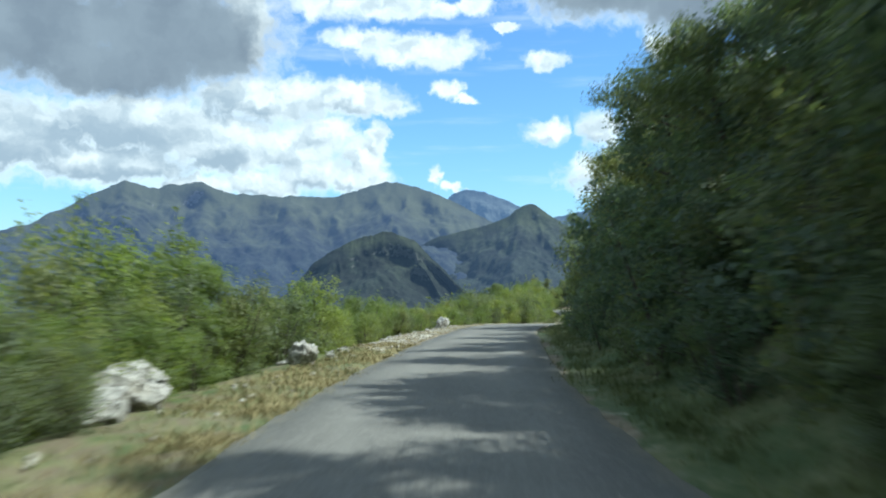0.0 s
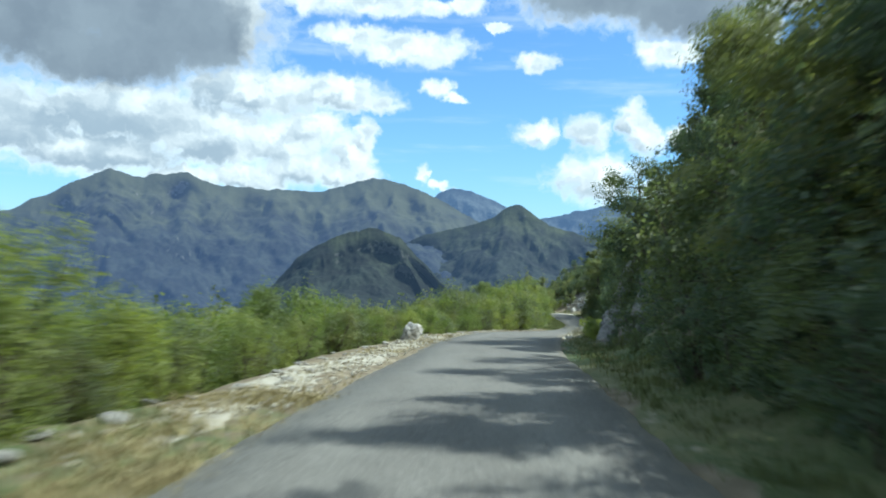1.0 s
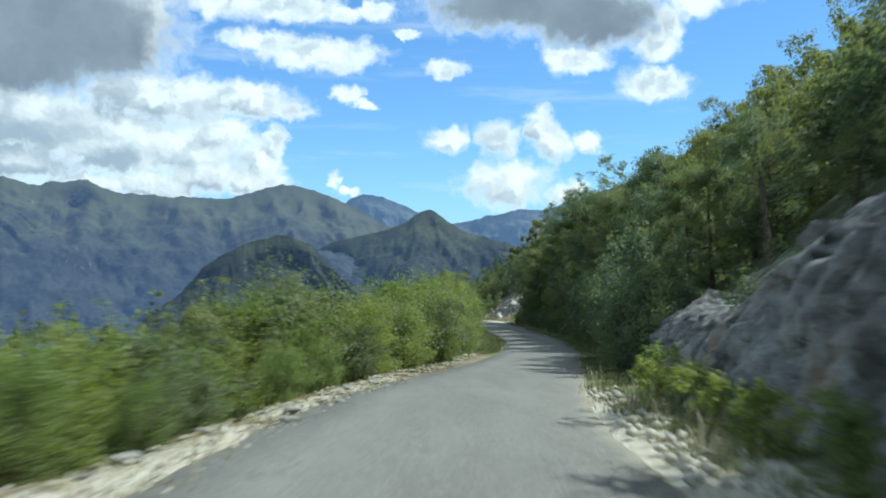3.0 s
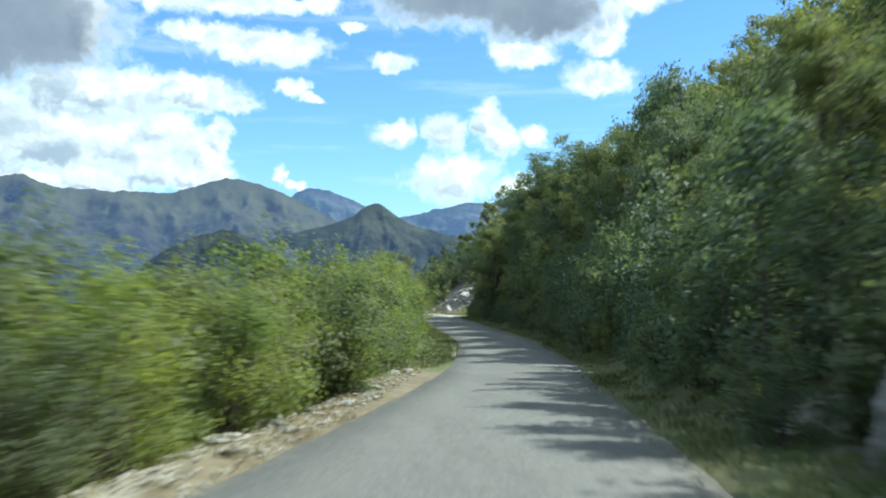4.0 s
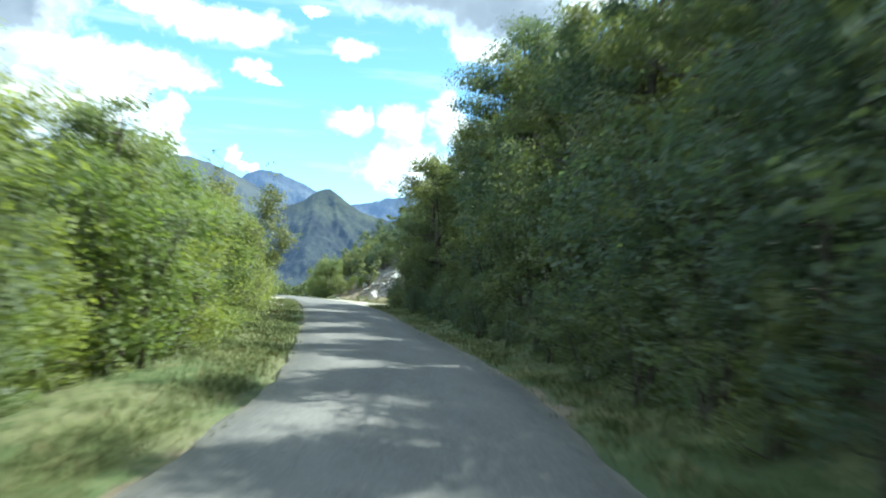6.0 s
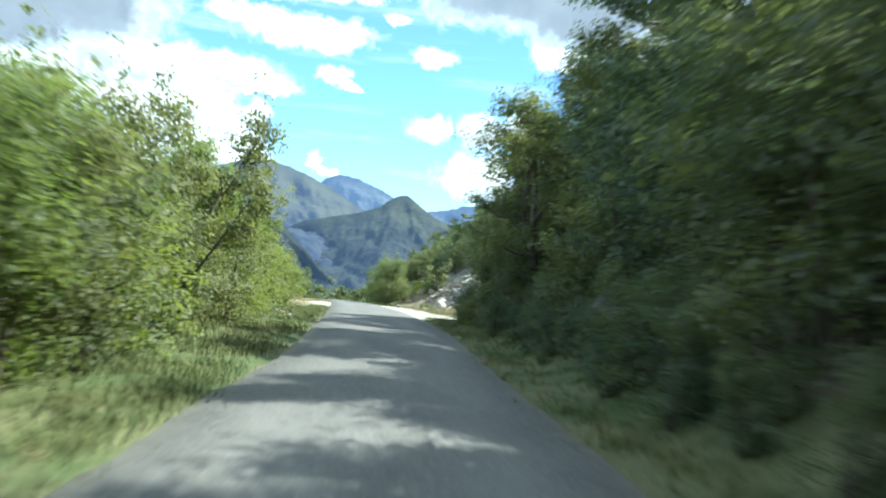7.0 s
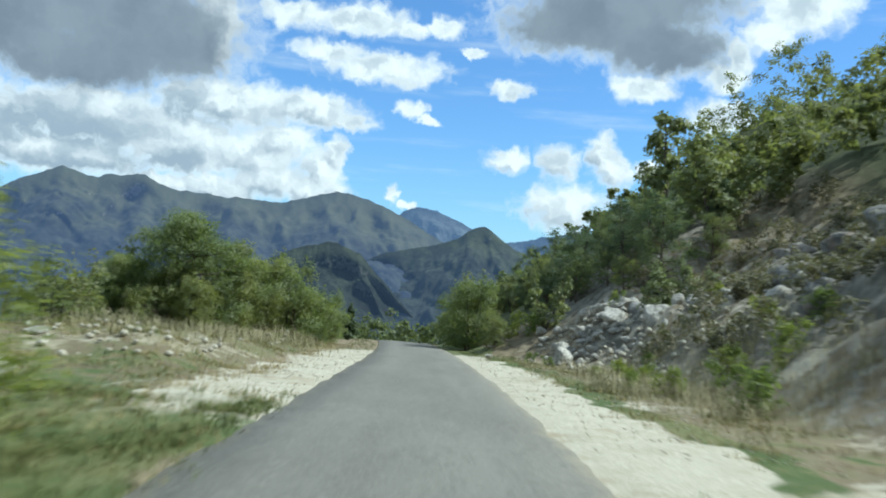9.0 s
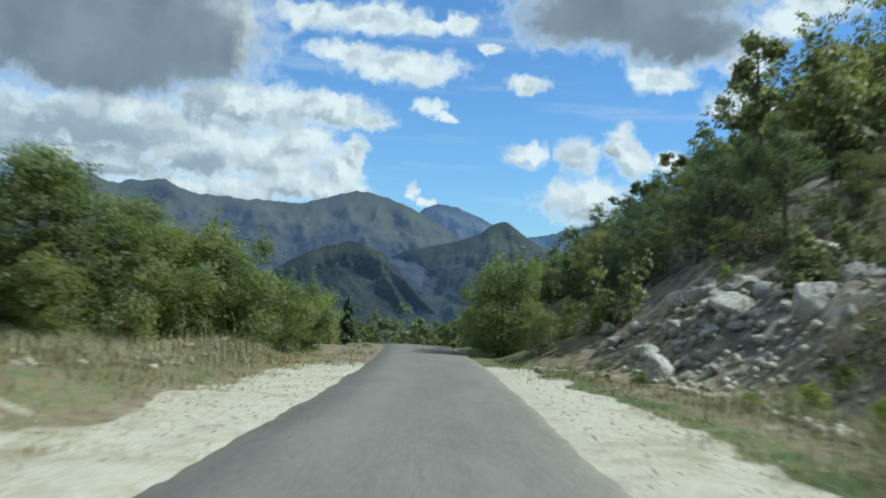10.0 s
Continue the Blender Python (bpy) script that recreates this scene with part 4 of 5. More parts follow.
    for y in np.arange(-8, 205, 2.5):
        if clear(y):
            continue
        yy = y + rng.normal() * 0.5
        grown = 1.0 + 0.36 * float(band(yy, 86, 116, 6)) + 0.15 * float(band(yy, 116, 130, 3)) + 0.2 * float(band(yy, -8, 24, 4))
        if not 31 < yy < 65 and yy < 127 or yy > 174:
            spots_wood.append(((7.6 if yy > 170 else 6.1 if yy > 110 else 5.2 if yy > 84 else 4.8 if yy > 64 else 4.2) + rng.random() * 0.7, yy, (0.85 if 64 < yy < 84 else 0.9 if 84 < yy < 96 else 1.05 if 96 <= yy < 106 else 1.2 if 106 <= yy < 126 else 1) * grown * rng.uniform(0.75, 1.0) * (0.62 if yy > 170 else 1)))
        if int(yy) % 3 and not (cliff(yy) or yy < 29 or 66 < yy < 112):
            continue
        open_road = 40 < yy < 62
        spots_rear.append(((9.0 if yy > 170 else 7.6 if open_road else 6.4) + rng.random() * 1.4, yy + 1.1, grown * rng.uniform(0.7, 1.05) * (0.62 if yy > 170 else 0.5 if open_road else 1.08 if 96 < yy < 112 else 0.95 if 64 < yy < 90 else 1)))
    for y in np.arange(-8, 200, 1.8):
        if clear(y):
            continue
        spots_under.append(((3.7 if y > 121 else 3.2 if y > 110 else 2.8) + rng.random() * 0.5, y + rng.normal() * 0.4, rng.uniform(0.4, 0.85) * (0.32 if cliff(y) else 1.0)))
        if not cliff(y) and y < 172:
            spots_under.append(((5.1 if y > 121 else 4.3 if y > 110 else 3.7 if y > 84 else 3.4) + rng.random() * 0.9, y + rng.normal() * 0.4, rng.uniform(1.0, 1.7)))
    spots_under += [(2.8 + 0.9 * rng.random(), y + rng.normal() * 0.7, rng.uniform(0.2, 0.6)) for y in np.arange(108, 132, 0.7)]
    spots_under += [(4.9, 131.0, 1.2), (4.4, 129.6, 1.2), (5.6, 132.0, 1.0), (4.1, 128.2, 1.2), (4.9, 130.0, 1.4), (5.2, 128.6, 1.6), (5.6, 130.4, 1.6), (4.9, 45.6, 0.7), (5.2, 47.4, 0.8), (5.0, 49.2, 0.6), (5.1, 51.0, 0.7), (5.0, 53.2, 0.6), (4.9, 55.4, 0.7), (4.6, 57.6, 0.8), (4.5, 60.0, 0.8), (3.7, 43.4, 0.75), (3.9, 42.2, 0.9), (3.6, 40.6, 0.6), (4.5, 43.0, 1.0), (5.0, 42.0, 1.2), (4.4, 39.2, 0.9), (5.2, 39.6, 1.2), (5.6, 43.4, 1.2), (4.3, 41.5, 0.8), (4.6, 40.0, 0.95), (4.2, 42.6, 0.7), (4.9, 41.0, 1.1), (4.0, 38.6, 0.55), (4.4, 44.0, 0.6), (4.6, 41.0, 0.8), (4.9, 36.5, 0.7), (5.2, 33.5, 1.1), (5.6, 32, 1.3)]
    far_back = []
    for u0, step, sc in ((8.5, 2.7, 0.9), (11.5, 3.0, 0.95), (15, 3.2, 1.0), (19, 3.0, 1.05), (22, 3.4, 0.9), (25, 3.4, 1.1), (30, 4.2, 1.2), (37, 5, 1.3), (46, 6, 1.4), (57, 7, 1.5)):
        for y in np.arange(-14, 225, step):
            if clear(y) and u0 < 10 and y < 169 or 133 < y < 171 and u0 < 19 + (171 - y) * 0.3:
                continue
            (spots_back if u0 < 18 else far_back).append((u0 + rng.uniform(-1.3, 1.3), y + rng.normal() * 0.9, sc * rng.uniform(0.65, 1.15) * (0.75 if y > 158 and u0 < 25 else 1.0)))
            if y > 152 and 9 < u0 < 18:
                spots_rear.append((*spots_back[-1][:2], spots_back.pop()[2] * 0.95))
    scatter(wood, spots_wood, rng)
    scatter(rear, spots_rear, rng)
    scatter(under, spots_under, rng)
    scatter(back, spots_back, rng, size=0.85)
    build_woods("hillside_woods", "dense mixed green woods higher up the steep hillside", far_back, 5.2, 2.3, 800, 0.21, LEAF_MID, 135)

    # valley side
    top = lambda y: float(np.interp(y, [-10, 0, 8, 14, 22, 28, 36, 43, 50, 56, 62, 67, 74, 80, 90, 100, 110, 122, 134, 142, 160, 200], [2.4, 2.4, 2.5, 2.7, 2.5, 1.9, 1.5, 1.25, 1.4, 1.6, 2.0, 2.4, 2.5, 2.6, 3.4, 4.2, 3.6, 4.2, 4.5, 3.4, 3.2, 2.4]))
    spots_bush, spots_lower, spots_slope = [], [], []
    for u0, step, f in ((-4.4, 1.6, 0.72), (-5.8, 1.9, 1.0), (-7.8, 2.2, 0.78), (-10.0, 2.6, 0.6)):
        for y in np.arange(-6, 198, step):
            u = u0 + rng.uniform(-0.5, 0.4) - max(-0.9, min(1.0, float(verge_left(y)) - 3.5))
            if 136 < y < 178 and u > -9.5 or 172 < y and u > -5.5:
                continue
            yy = y + rng.normal() * 0.4
            gap = float(ground_h(u, yy))
            h = max(0.6, top(yy) * f * rng.uniform(0.6, 1.05) * (1.0 + 0.5 * float(vnoise(yy / 3.6, u / 6, 81))) - gap)
            (spots_bush if u0 > -7 else spots_lower).append((u, yy, h / 2.5))
    for u0, step in ((-13, 2.6), (-17, 3.0), (-22, 3.4), (-28, 3.8), (-35, 4.2), (-43, 5), (-52, 6), (-64, 7)):
        for y in np.arange(-4, 260, step):
            spots_slope.append((u0 + rng.uniform(-2, 2), y + rng.normal(), rng.uniform(0.7, 1.3)))
    for y in np.arange(200, 262, 2.6):
        for u in np.arange(-10, 16, 3.2):
            spots_slope.append((u + rng.uniform(-1, 1), y + rng.normal() * 0.6, rng.uniform(0.6, 1.1)))
    spots_bush += [(-4.5, 12.6, 0.45), (-3.9, 9.0, 0.36), (-4.8, 10.4, 0.6), (-4.1, 13.6, 0.4), (-4.4, 7.6, 0.6), (-4.2, 19.6, 0.6), (-4.4, 16.6, 0.7), (-4.3, 22.5, 0.75), (-4.6, 25.5, 0.6)]
    scatter(bush, spots_bush, rng, 4, 1.4, 1.05)
    scatter(lower, spots_lower, rng, 3, 1.35, 0.95)
    build_woods("slope_scrub", "green scrub covering the slope below the road", spots_slope, 3.0, 1.8, 190, 0.27, LEAF_MID, 165)
    spots_tall = [(-5.2, 88, 0.7), (-4.8, 93, 0.78), (-5.2, 97, 0.95), (-4.9, 101, 1.02), (-5.4, 105, 1.08), (-4.9, 108.5, 1.0), (-5.5, 112, 1.06), (-5.1, 115.5, 1.05), (-5.3, 119, 1.12), (-5.3, 122.5, 1.1), (-5.6, 126, 1.08)]
    spots_tall += [(-5.1, 128.6, 1.0), (-6.0, 130.2, 1.05), (-5.1, 131.2, 0.96), (-5.9, 131.9, 0.92), (-8.6, 131.0, 0.8), (-6.7, 120.5, 1.0), (-6.9, 117.5, 1.0), (-6.5, 124, 1.0), (-6.6, 113.5, 0.98), (-6.8, 108, 0.95),
                  (-6.4, 99, 0.85), (-6.6, 103, 0.95), (-6.4, 110, 0.98), (-7.0, 115.5, 1.0), (-7.3, 122, 1.05), (-7.2, 127.5, 1.05), (-7.5, 131, 1.0), (-4.9, 125.0, 0.8), (-4.8, 118, 0.8), (-4.7, 111, 0.75), (-4.6, 104, 0.7), (-4.6, 96, 0.62)]
    spots_tall += [(-5.2, 52, 0.42), (-5.6, 56.5, 0.5), (-5.0, 47.5, 0.36), (-5.4, 61.5, 0.5), (-5.3, 18.2, 0.66), (-5.0, 16.4, 0.55), (-6.4, 15.2, 0.6), (-7.6, 22, 0.8), (-6.6, 25.5, 0.6), (-6.3, 38, 0.6), (-6.9, 33, 0.5), (-6.2, 64, 0.66), (-6.8, 60, 0.55), (-6.6, 77, 0.82), (-7.0, 81, 0.85), (-6.8, 6, 0.6), (-8.0, 1, 0.6),
                  (-6.2, 70, 0.7), (-6.0, 74, 0.7)]
    scatter(tall, spots_tall, rng, size=0.97)
    olive = [make_tree("valley_tree", "leafy tree with sunlit olive-green crown behind the pull-out", 5.3, 1.7, 21000, 0.06, LEAF_OLIVE, 260 + i, bare=0.03, group="trees at the valley edge", clumps=26, lump=1.35) for i in range(2)]
    scatter(olive, [(-8.5, 162.0, 0.95), (-9.8, 163.0, 0.88), (-7.4, 164.2, 0.74), (-10.9, 161.0, 0.62), (-12.2, 160.2, 0.55), (-13.5, 162.5, 0.6), (-11.6, 164.5, 0.66), (-15, 168, 0.7)], rng)


def build_clearing_plants():
    rng = np.random.default_rng(17)
    round_bush = [make_tree("round_bush", "full round green bush beside the pull-out", 3.4, 1.5, 11000, 0.07, LEAF_OLIVE, 180 + i, stems=5, bare=0.03, group="bushes of the pull-out", clumps=25, lump=1.35) for i in range(2)]
    scatter(round_bush, [(-5.4, 166.6, 0.95), (-6.7, 165.6, 0.98), (-6.2, 168.4, 1.0), (-7.6, 167.0, 0.95), (-4.9, 170.2, 0.72), (-5.0, 176, 0.6), (3.0, 179.5, 1.28), (3.6, 182.5, 1.2), (2.9, 186, 0.95), (3.1, 191, 0.9), (-8.4, 160.8, 0.6), (-9.5, 161.2, 0.68), (-7.5, 162.8, 0.72), (-8.9, 162.6, 0.75), (-10.4, 160.4, 0.62), (-12.0, 159.0, 0.66), (-13.2, 161.2, 0.7)], rng)
    low = [make_tree("low_bush", "low bright green bush among the rocks", 1.5, 0.85, 1500, 0.08, LEAF_BRIGHT, 190 + i, stems=5, bare=0.03, group="low bushes among the rocks", clumps=20) for i in range(2)]
    low_spots = [(4.9, 175, 0.9), (5.6, 174, 0.8), (8.5, 168.5, 0.45), (9.6, 166, 0.4), (10.8, 161.5, 0.5), (6.4, 154.5, 0.4), (5.6, 158, 0.3), (5.0, 164, 0.3), (4.6, 167, 0.32), (7.2, 150, 0.6),
                  (12.0, 158, 0.5), (9.0, 152, 0.6), (5.4, 152, 0.42), (6.0, 156.2, 0.5), (7.4, 158.4, 0.45), (5.0, 150.2, 0.38), (8.0, 148.2, 0.7), (6.6, 147.4, 0.55), (9.8, 150.4, 0.6), (10.6, 168.2, 0.5), (11.6, 164.8, 0.5), (13.0, 161.6, 0.6)]
    low_spots += [(2.5, 51.5, 0.5), (2.6, 53.2, 0.5), (2.8, 55, 0.55), (2.5, 56.8, 0.45), (2.7, 49.6, 0.5), (2.8, 47.6, 0.45), (2.7, 58.6, 0.5), (3.0, 61, 0.6), (5.3, 148, 0.5), (6.2, 145, 0.7)]
    scatter(low, low_spots, rng)
    pale = [make_tree("pale_bush", "pale grey-green bush on the rocky cut slope", 3.2, 1.1, 2600, 0.12, LEAF_PALE, 200 + i, stems=3, bare=0.12, group="pale bushes on the cut slope", clumps=24) for i in range(2)]
    scatter(pale, [(14.8, 175.5, 1.7), (15.8, 177.0, 1.6), (10.4, 165.5, 0.8), (11.2, 166.5, 0.7), (6.3, 173.5, 0.85), (9.6, 165.5, 0.7)], rng)
    brush = [(rng.uniform(10.0, 20), rng.uniform(145, 184), rng.uniform(0.4, 1.2)) for _ in range(220)]
    brush += [(rng.uniform(7.5, 11), rng.uniform(143, 160), rng.uniform(0.5, 1.1)) for _ in range(22)]
    build_woods("slope_brush", "dusty brown-green brush on the stony cut slope", brush, 1.1, 0.9, 260, 0.085, LEAF_BROWN, 205)
    spur_tree = make_tree("feathery_tree", "feathery light green tree rising above the hillside wood", 6.0, 1.3, 2600, 0.17, LEAF_PALE, 210, bare=0.15, group="trees of the hillside", clumps=26)
    spur_tree.matrix_basis = pose(*place(15.0, 183, 0.1), 0, 0, 30) @ Matrix.Diagonal((1.2, 1.2, 1.5, 1))
    con = make_conifer("small dark green conical cypress at the road's edge", 2.4, 0.55, 220)
    con.matrix_basis = pose(*place(-4.0, 188, 0.05), 0, 0, 0)
    copy_thing(con, pose(*place(-4.9, 185, 0.05), 0, 0, 80) @ Matrix.Diagonal((0.8, 0.8, 0.8, 1)))
    pine = make_conifer("tall dark green conifer standing above the rock face", 5.2, 1.15, 221, 7500)
    pine.matrix_basis = pose(*place(6.4, 46.2, 0.1), 0, 3, 0)
    copy_thing(pine, pose(*place(7.3, 47.4, 0.1), 2, 0, 130) @ Matrix.Diagonal((0.9, 0.9, 0.85, 1)))


# ---- grass and loose stone: uncountable ----
def build_grass(name, label, spots, height, mat, seed):
    """Bent blades, three joints each, at spots (n, 2) of u and y."""
    rng = np.random.default_rng(seed)
    n = len(spots)
    x = spots[:, 0] + road_x(spots[:, 1])
    z = ground_z(x, spots[:, 1]) - 0.03
    base = np.stack([x, spots[:, 1], z], -1)
    ang = rng.random(n) * 2 * np.pi
    out = np.stack([np.cos(ang), np.sin(ang), 0 * ang], -1)
    side = np.stack([-np.sin(ang), np.cos(ang), 0 * ang], -1)
    h = (height * rng.uniform(0.45, 1.25, n))[:, None]
    w = 0.003 + 0.005 * rng.random(n)[:, None]
    up = np.array([0, 0, 1.0])
    b = rng.uniform(0.15, 0.95, n)[:, None]
    p1 = base + up * h * 0.6 + out * h * b * 0.35
    p2 = base + up * h * (1.02 - 0.4 * b) + out * h * b
    v = np.stack([base - side * w, base + side * w, p1 + side * w * 0.7, p1 - side * w * 0.7, p2], 1).reshape(-1, 3)
    q = np.arange(n)[:, None] * 5
    tris = np.concatenate([q + np.array([0, 1, 2]), q + np.array([0, 2, 3]), q + np.array([3, 2, 4])], 1).reshape(-1, 3)
    return tagged(new(name, mesh_from(name, v, tris, mat)), label, "grass", kind="stuff")


def strip_spots(rng, n, u0, u1, y0, y1, clump=0.35):
    """Spots in a strip beside the road, gathered into loose tufts of uneven size."""
    k = max(1, n // 9)
    cu, cy = rng.uniform(u0, u1, k), rng.uniform(y0, y1, k)
    wide = clump * rng.uniform(0.25, 1.3, k)
    keep = vnoise(cu / 0.8, cy / 1.6, 91) + 0.6 * vnoise(cu / 0.3, cy / 0.5, 92) + rng.uniform(0, 1.1, k)
    heavy = np.clip(keep, 0.05, 2)
    i = rng.choice(k, n, p=heavy / heavy.sum())
    return np.stack([cu[i] + rng.normal(size=n) * wide[i] * 0.4, cy[i] + rng.normal(size=n) * wide[i] * 0.6], -1)


def build_verges():
    rng = np.random.default_rng(23)
    build_grass("dry_grass", "dry straw-coloured grass along the road's edge",
                np.concatenate([strip_spots(rng, 22000, -3.5, -2.05, -4, 26), strip_spots(rng, 7000, -3.4, -2.2, 24, 84), strip_spots(rng, 1500, -3.0, -2.2, 84, 140),
                                strip_spots(rng, 32000, -11.5, -3.4, 134, 174, 0.7), strip_spots(rng, 9000, 3.2, 8.5, 137, 166, 0.6), strip_spots(rng, 5000, 1.75, 2.6, 30, 132), strip_spots(rng, 700, -2.9, -2.0, 84, 110), strip_spots(rng, 2500, -4.6, -1.9, 118, 142)]), 0.11, STRAW, 1)
    build_grass("green_grass", "green grass on the verge below the bushes",
                np.concatenate([strip_spots(rng, 3000, -3.6, -2.4, -4, 24), strip_spots(rng, 42000, -4.8, -2.1, 82, 140), strip_spots(rng, 9000, -3.4, -2.05, 84, 142), strip_spots(rng, 8000, -2.6, -1.85, 84, 136), strip_spots(rng, 40000, 1.95, 3.3, -4, 135), strip_spots(rng, 3000, 1.65, 2.2, -4, 135),
                                strip_spots(rng, 9000, -10, -4.3, 142, 168, 0.8), strip_spots(rng, 1800, -6.5, -4.6, 130, 142), strip_spots(rng, 2500, 2.2, 4.6, 164, 176), strip_spots(rng, 3500, 3.3, 7.5, 138, 164, 0.8), strip_spots(rng, 1500, -3.6, -2.3, 165, 196)]), 0.13, GREEN_GRASS, 2)
    build_grass("tall_weeds", "tall pale dry weeds beside the clearing and the bushes",
                np.concatenate([strip_spots(rng, 5000, 5.2, 9.0, 144, 160, 1.6), strip_spots(rng, 1000, 3.8, 6.0, 143, 158, 0.8), strip_spots(rng, 6000, -12, -6.5, 148, 174, 1.0), strip_spots(rng, 2600, -8.5, -4.4, 150, 166, 0.9), strip_spots(rng, 260, 1.8, 2.4, 50, 61, 0.4)]), 0.5, WEEDS, 3)


def stone_shape(seed, detail=2, cuts=12, pitted=0.0):
    """An angular block: a sphere flattened by random planes and roughened."""
    rng = np.random.default_rng(seed)
    bm = bmesh.new()
    bmesh.ops.create_icosphere(bm, subdivisions=detail, radius=1.0)
    planes = [(Vector(rng.normal(size=3)).normalized(), rng.uniform(0.45, 0.82)) for _ in range(cuts)]
    off = Vector(rng.uniform(0, 50, 3))
    for v in bm.verts:
        for nrm, d in planes:
            over = v.co.dot(nrm) - d
            if over > 0:
                v.co -= nrm * over
        v.co *= 1 + 0.10 * noise.noise(v.co * 1.7 + off) + (0.09 * noise.noise(v.co * 3.6 + off) + 0.05 * noise.noise(v.co * 8 + off) if detail > 2 else 0)
        if pitted:
            v.co *= 1 - pitted * max(0.0, noise.noise(v.co * 2.6 + off * 2) - 0.05) - 0.5 * pitted * abs(noise.noise(v.co * 6.5 + off))
    verts = np.array([v.co[:] for v in bm.verts])
    faces = np.array([[v.index for v in f.verts] for f in bm.faces])
    bm.free()
    return verts, faces


def build_loose_stones():
    rng = np.random.default_rng(29)
    shapes = [stone_shape(300 + i, 1, 4) for i in range(6)]
    strips = [(2200, -3.5, -2.2, 24, 80, 0.024), (70, -3.5, -2.8, -4, 24, 0.03), (900, -4.8, -2.1, 140, 168, 0.013), (900, 1.7, 4.6, 137, 170, 0.013), (420, 5.5, 10, 150, 172, 0.09), (200, -9.5, -5, 145, 168, 0.06), (120, 1.6, 2.2, 48, 60, 0.05)]
    vs, fs, o = [], [], 0
    for n, u0, u1, y0, y1, r in strips:
        for _ in range(n):
            v, f = shapes[int(rng.integers(6))]
            s = r * rng.uniform(0.5, 2.0)
            x, y, z = place(rng.uniform(u0, u1), rng.uniform(y0, y1))
            a = rng.random() * 6.28
            rot = np.array([[math.cos(a), -math.sin(a), 0], [math.sin(a), math.cos(a), 0], [0, 0, 0.7]])
            vs.append(v @ rot.T * s + np.array([x, y, z + s * 0.2]))
            fs.append(f + o)
            o += len(v)
    tagged(new("loose_stones", mesh_from("loose_stones", np.concatenate(vs), np.concatenate(fs), CHIPS)), "pale limestone chips scattered over the gravel verges", "gravel", kind="stuff")


def build_rocks():
    rng = np.random.default_rng(31)
    shapes = {}

    def rock(name, u, y, size, mat, label, group, seed, lift=0.25, detail=3, cat="rock", pitted=0.0):
        key = (seed, mat.name)
        if key not in shapes:
            shapes[key] = mesh_from(name, *stone_shape(seed, detail, 12, pitted), mat)
        ob = new(name, shapes[key])
        x, yy, z = place(u, y)
        ob.matrix_basis = pose(x, yy, z + size[2] * lift, rng.normal() * 8, rng.normal() * 8, rng.random() * 360) @ Matrix.Diagonal((*size, 1))
        return tagged(ob, label, cat, group)

    rock("boulder", -3.4, 18.0, (0.33, 0.33, 0.40), LIMESTONE, "squat grey-white limestone boulder on the grassy verge", "roadside boulders", 401, 0.42, 4, "rock", 0.5)
    rock("boulder", -4.15, 11.2, (0.66, 0.5, 0.42), LIMESTONE, "broad white limestone boulder half hidden in bushes", "roadside boulders", 402, 0.5, 4, "rock", 0.5)
    rock("boulder", -3.9, 9.9, (0.4, 0.4, 0.3), LIMESTONE, "white limestone boulder half hidden in bushes", "roadside boulders", 403, 0.4, 4, "rock", 0.5)
    rock("boulder", -3.2, 43.35, (0.47, 0.45, 0.44), LIMESTONE, "rounded white limestone boulder beside the gravel verge", "roadside boulders", 404, 0.5, 4, "rock", 0.5)
    # pale stones along the outer rim of the verge
    for i, y in enumerate(np.arange(18, 83, 1.1)):
        if abs(y - 43) < 1 or abs(y - 18) < 1:
            continue
        s = rng.uniform(0.05, 0.16)
        rock("edge_stone", -float(verge_left(y)) + 0.1 + rng.uniform(-0.3, 0.3), y + rng.uniform(-0.4, 0.4), (s * 1.3, s * 1.3, s * 0.45), LIMESTONE, "pale limestone block along the rim of the verge", "stones along the rim", 410 + i % 5, 0.15, 2, "stone")
    # heap of quarried rock in the clearing
    heap = [(8.1, 166.9, 1.0), (5.7, 165.3, 0.75), (12.2, 170.3, 0.85), (9.0, 163.4, 0.95), (6.4, 168.4, 0.7), (7.6, 171.0, 0.75), (8.3, 169.6, 0.9), (7.2, 169.3, 0.6), (6.6, 171.6, 0.55), (8.9, 168.4, 0.8), (7.8, 168.2, 0.55), (9.4, 167.0, 0.7), (8.4, 166.8, 0.5), (6.9, 167.6, 0.5), (7.4, 166.2, 0.4)]
    heap += [(9.9, 165.2, 0.6), (9.0, 165.0, 0.4), (8.2, 164.6, 0.35), (10.4, 163.4, 0.6), (9.6, 162.6, 0.45), (6.2, 169.8, 0.35), (5.9, 171.8, 0.4), (6.0, 173.2, 0.45), (10.8, 167.8, 0.6), (11.2, 161.6, 0.6), (10.6, 159.4, 0.5), (9.4, 158.2, 0.4),
            (12.4, 163.5, 0.55), (13.2, 160.2, 0.7), (12.9, 166.0, 0.6), (11.8, 156.5, 0.6), (10.2, 154.6, 0.5), (8.6, 160.6, 0.3), (7.6, 162.6, 0.3), (6.9, 164.2, 0.28), (8.8, 170.8, 0.5), (9.6, 169.6, 0.6)]
    for i, (u, y, s) in enumerate(heap):
        s *= 0.72
        rock("quarry_rock", u, y, (s * rng.uniform(0.9, 1.3), s * rng.uniform(0.8, 1.1), s * rng.uniform(0.65, 1.0)), LIMESTONE, "angular pale limestone block in the rubble heap", "rubble heap in the clearing", 420 + i % 7, 0.35)
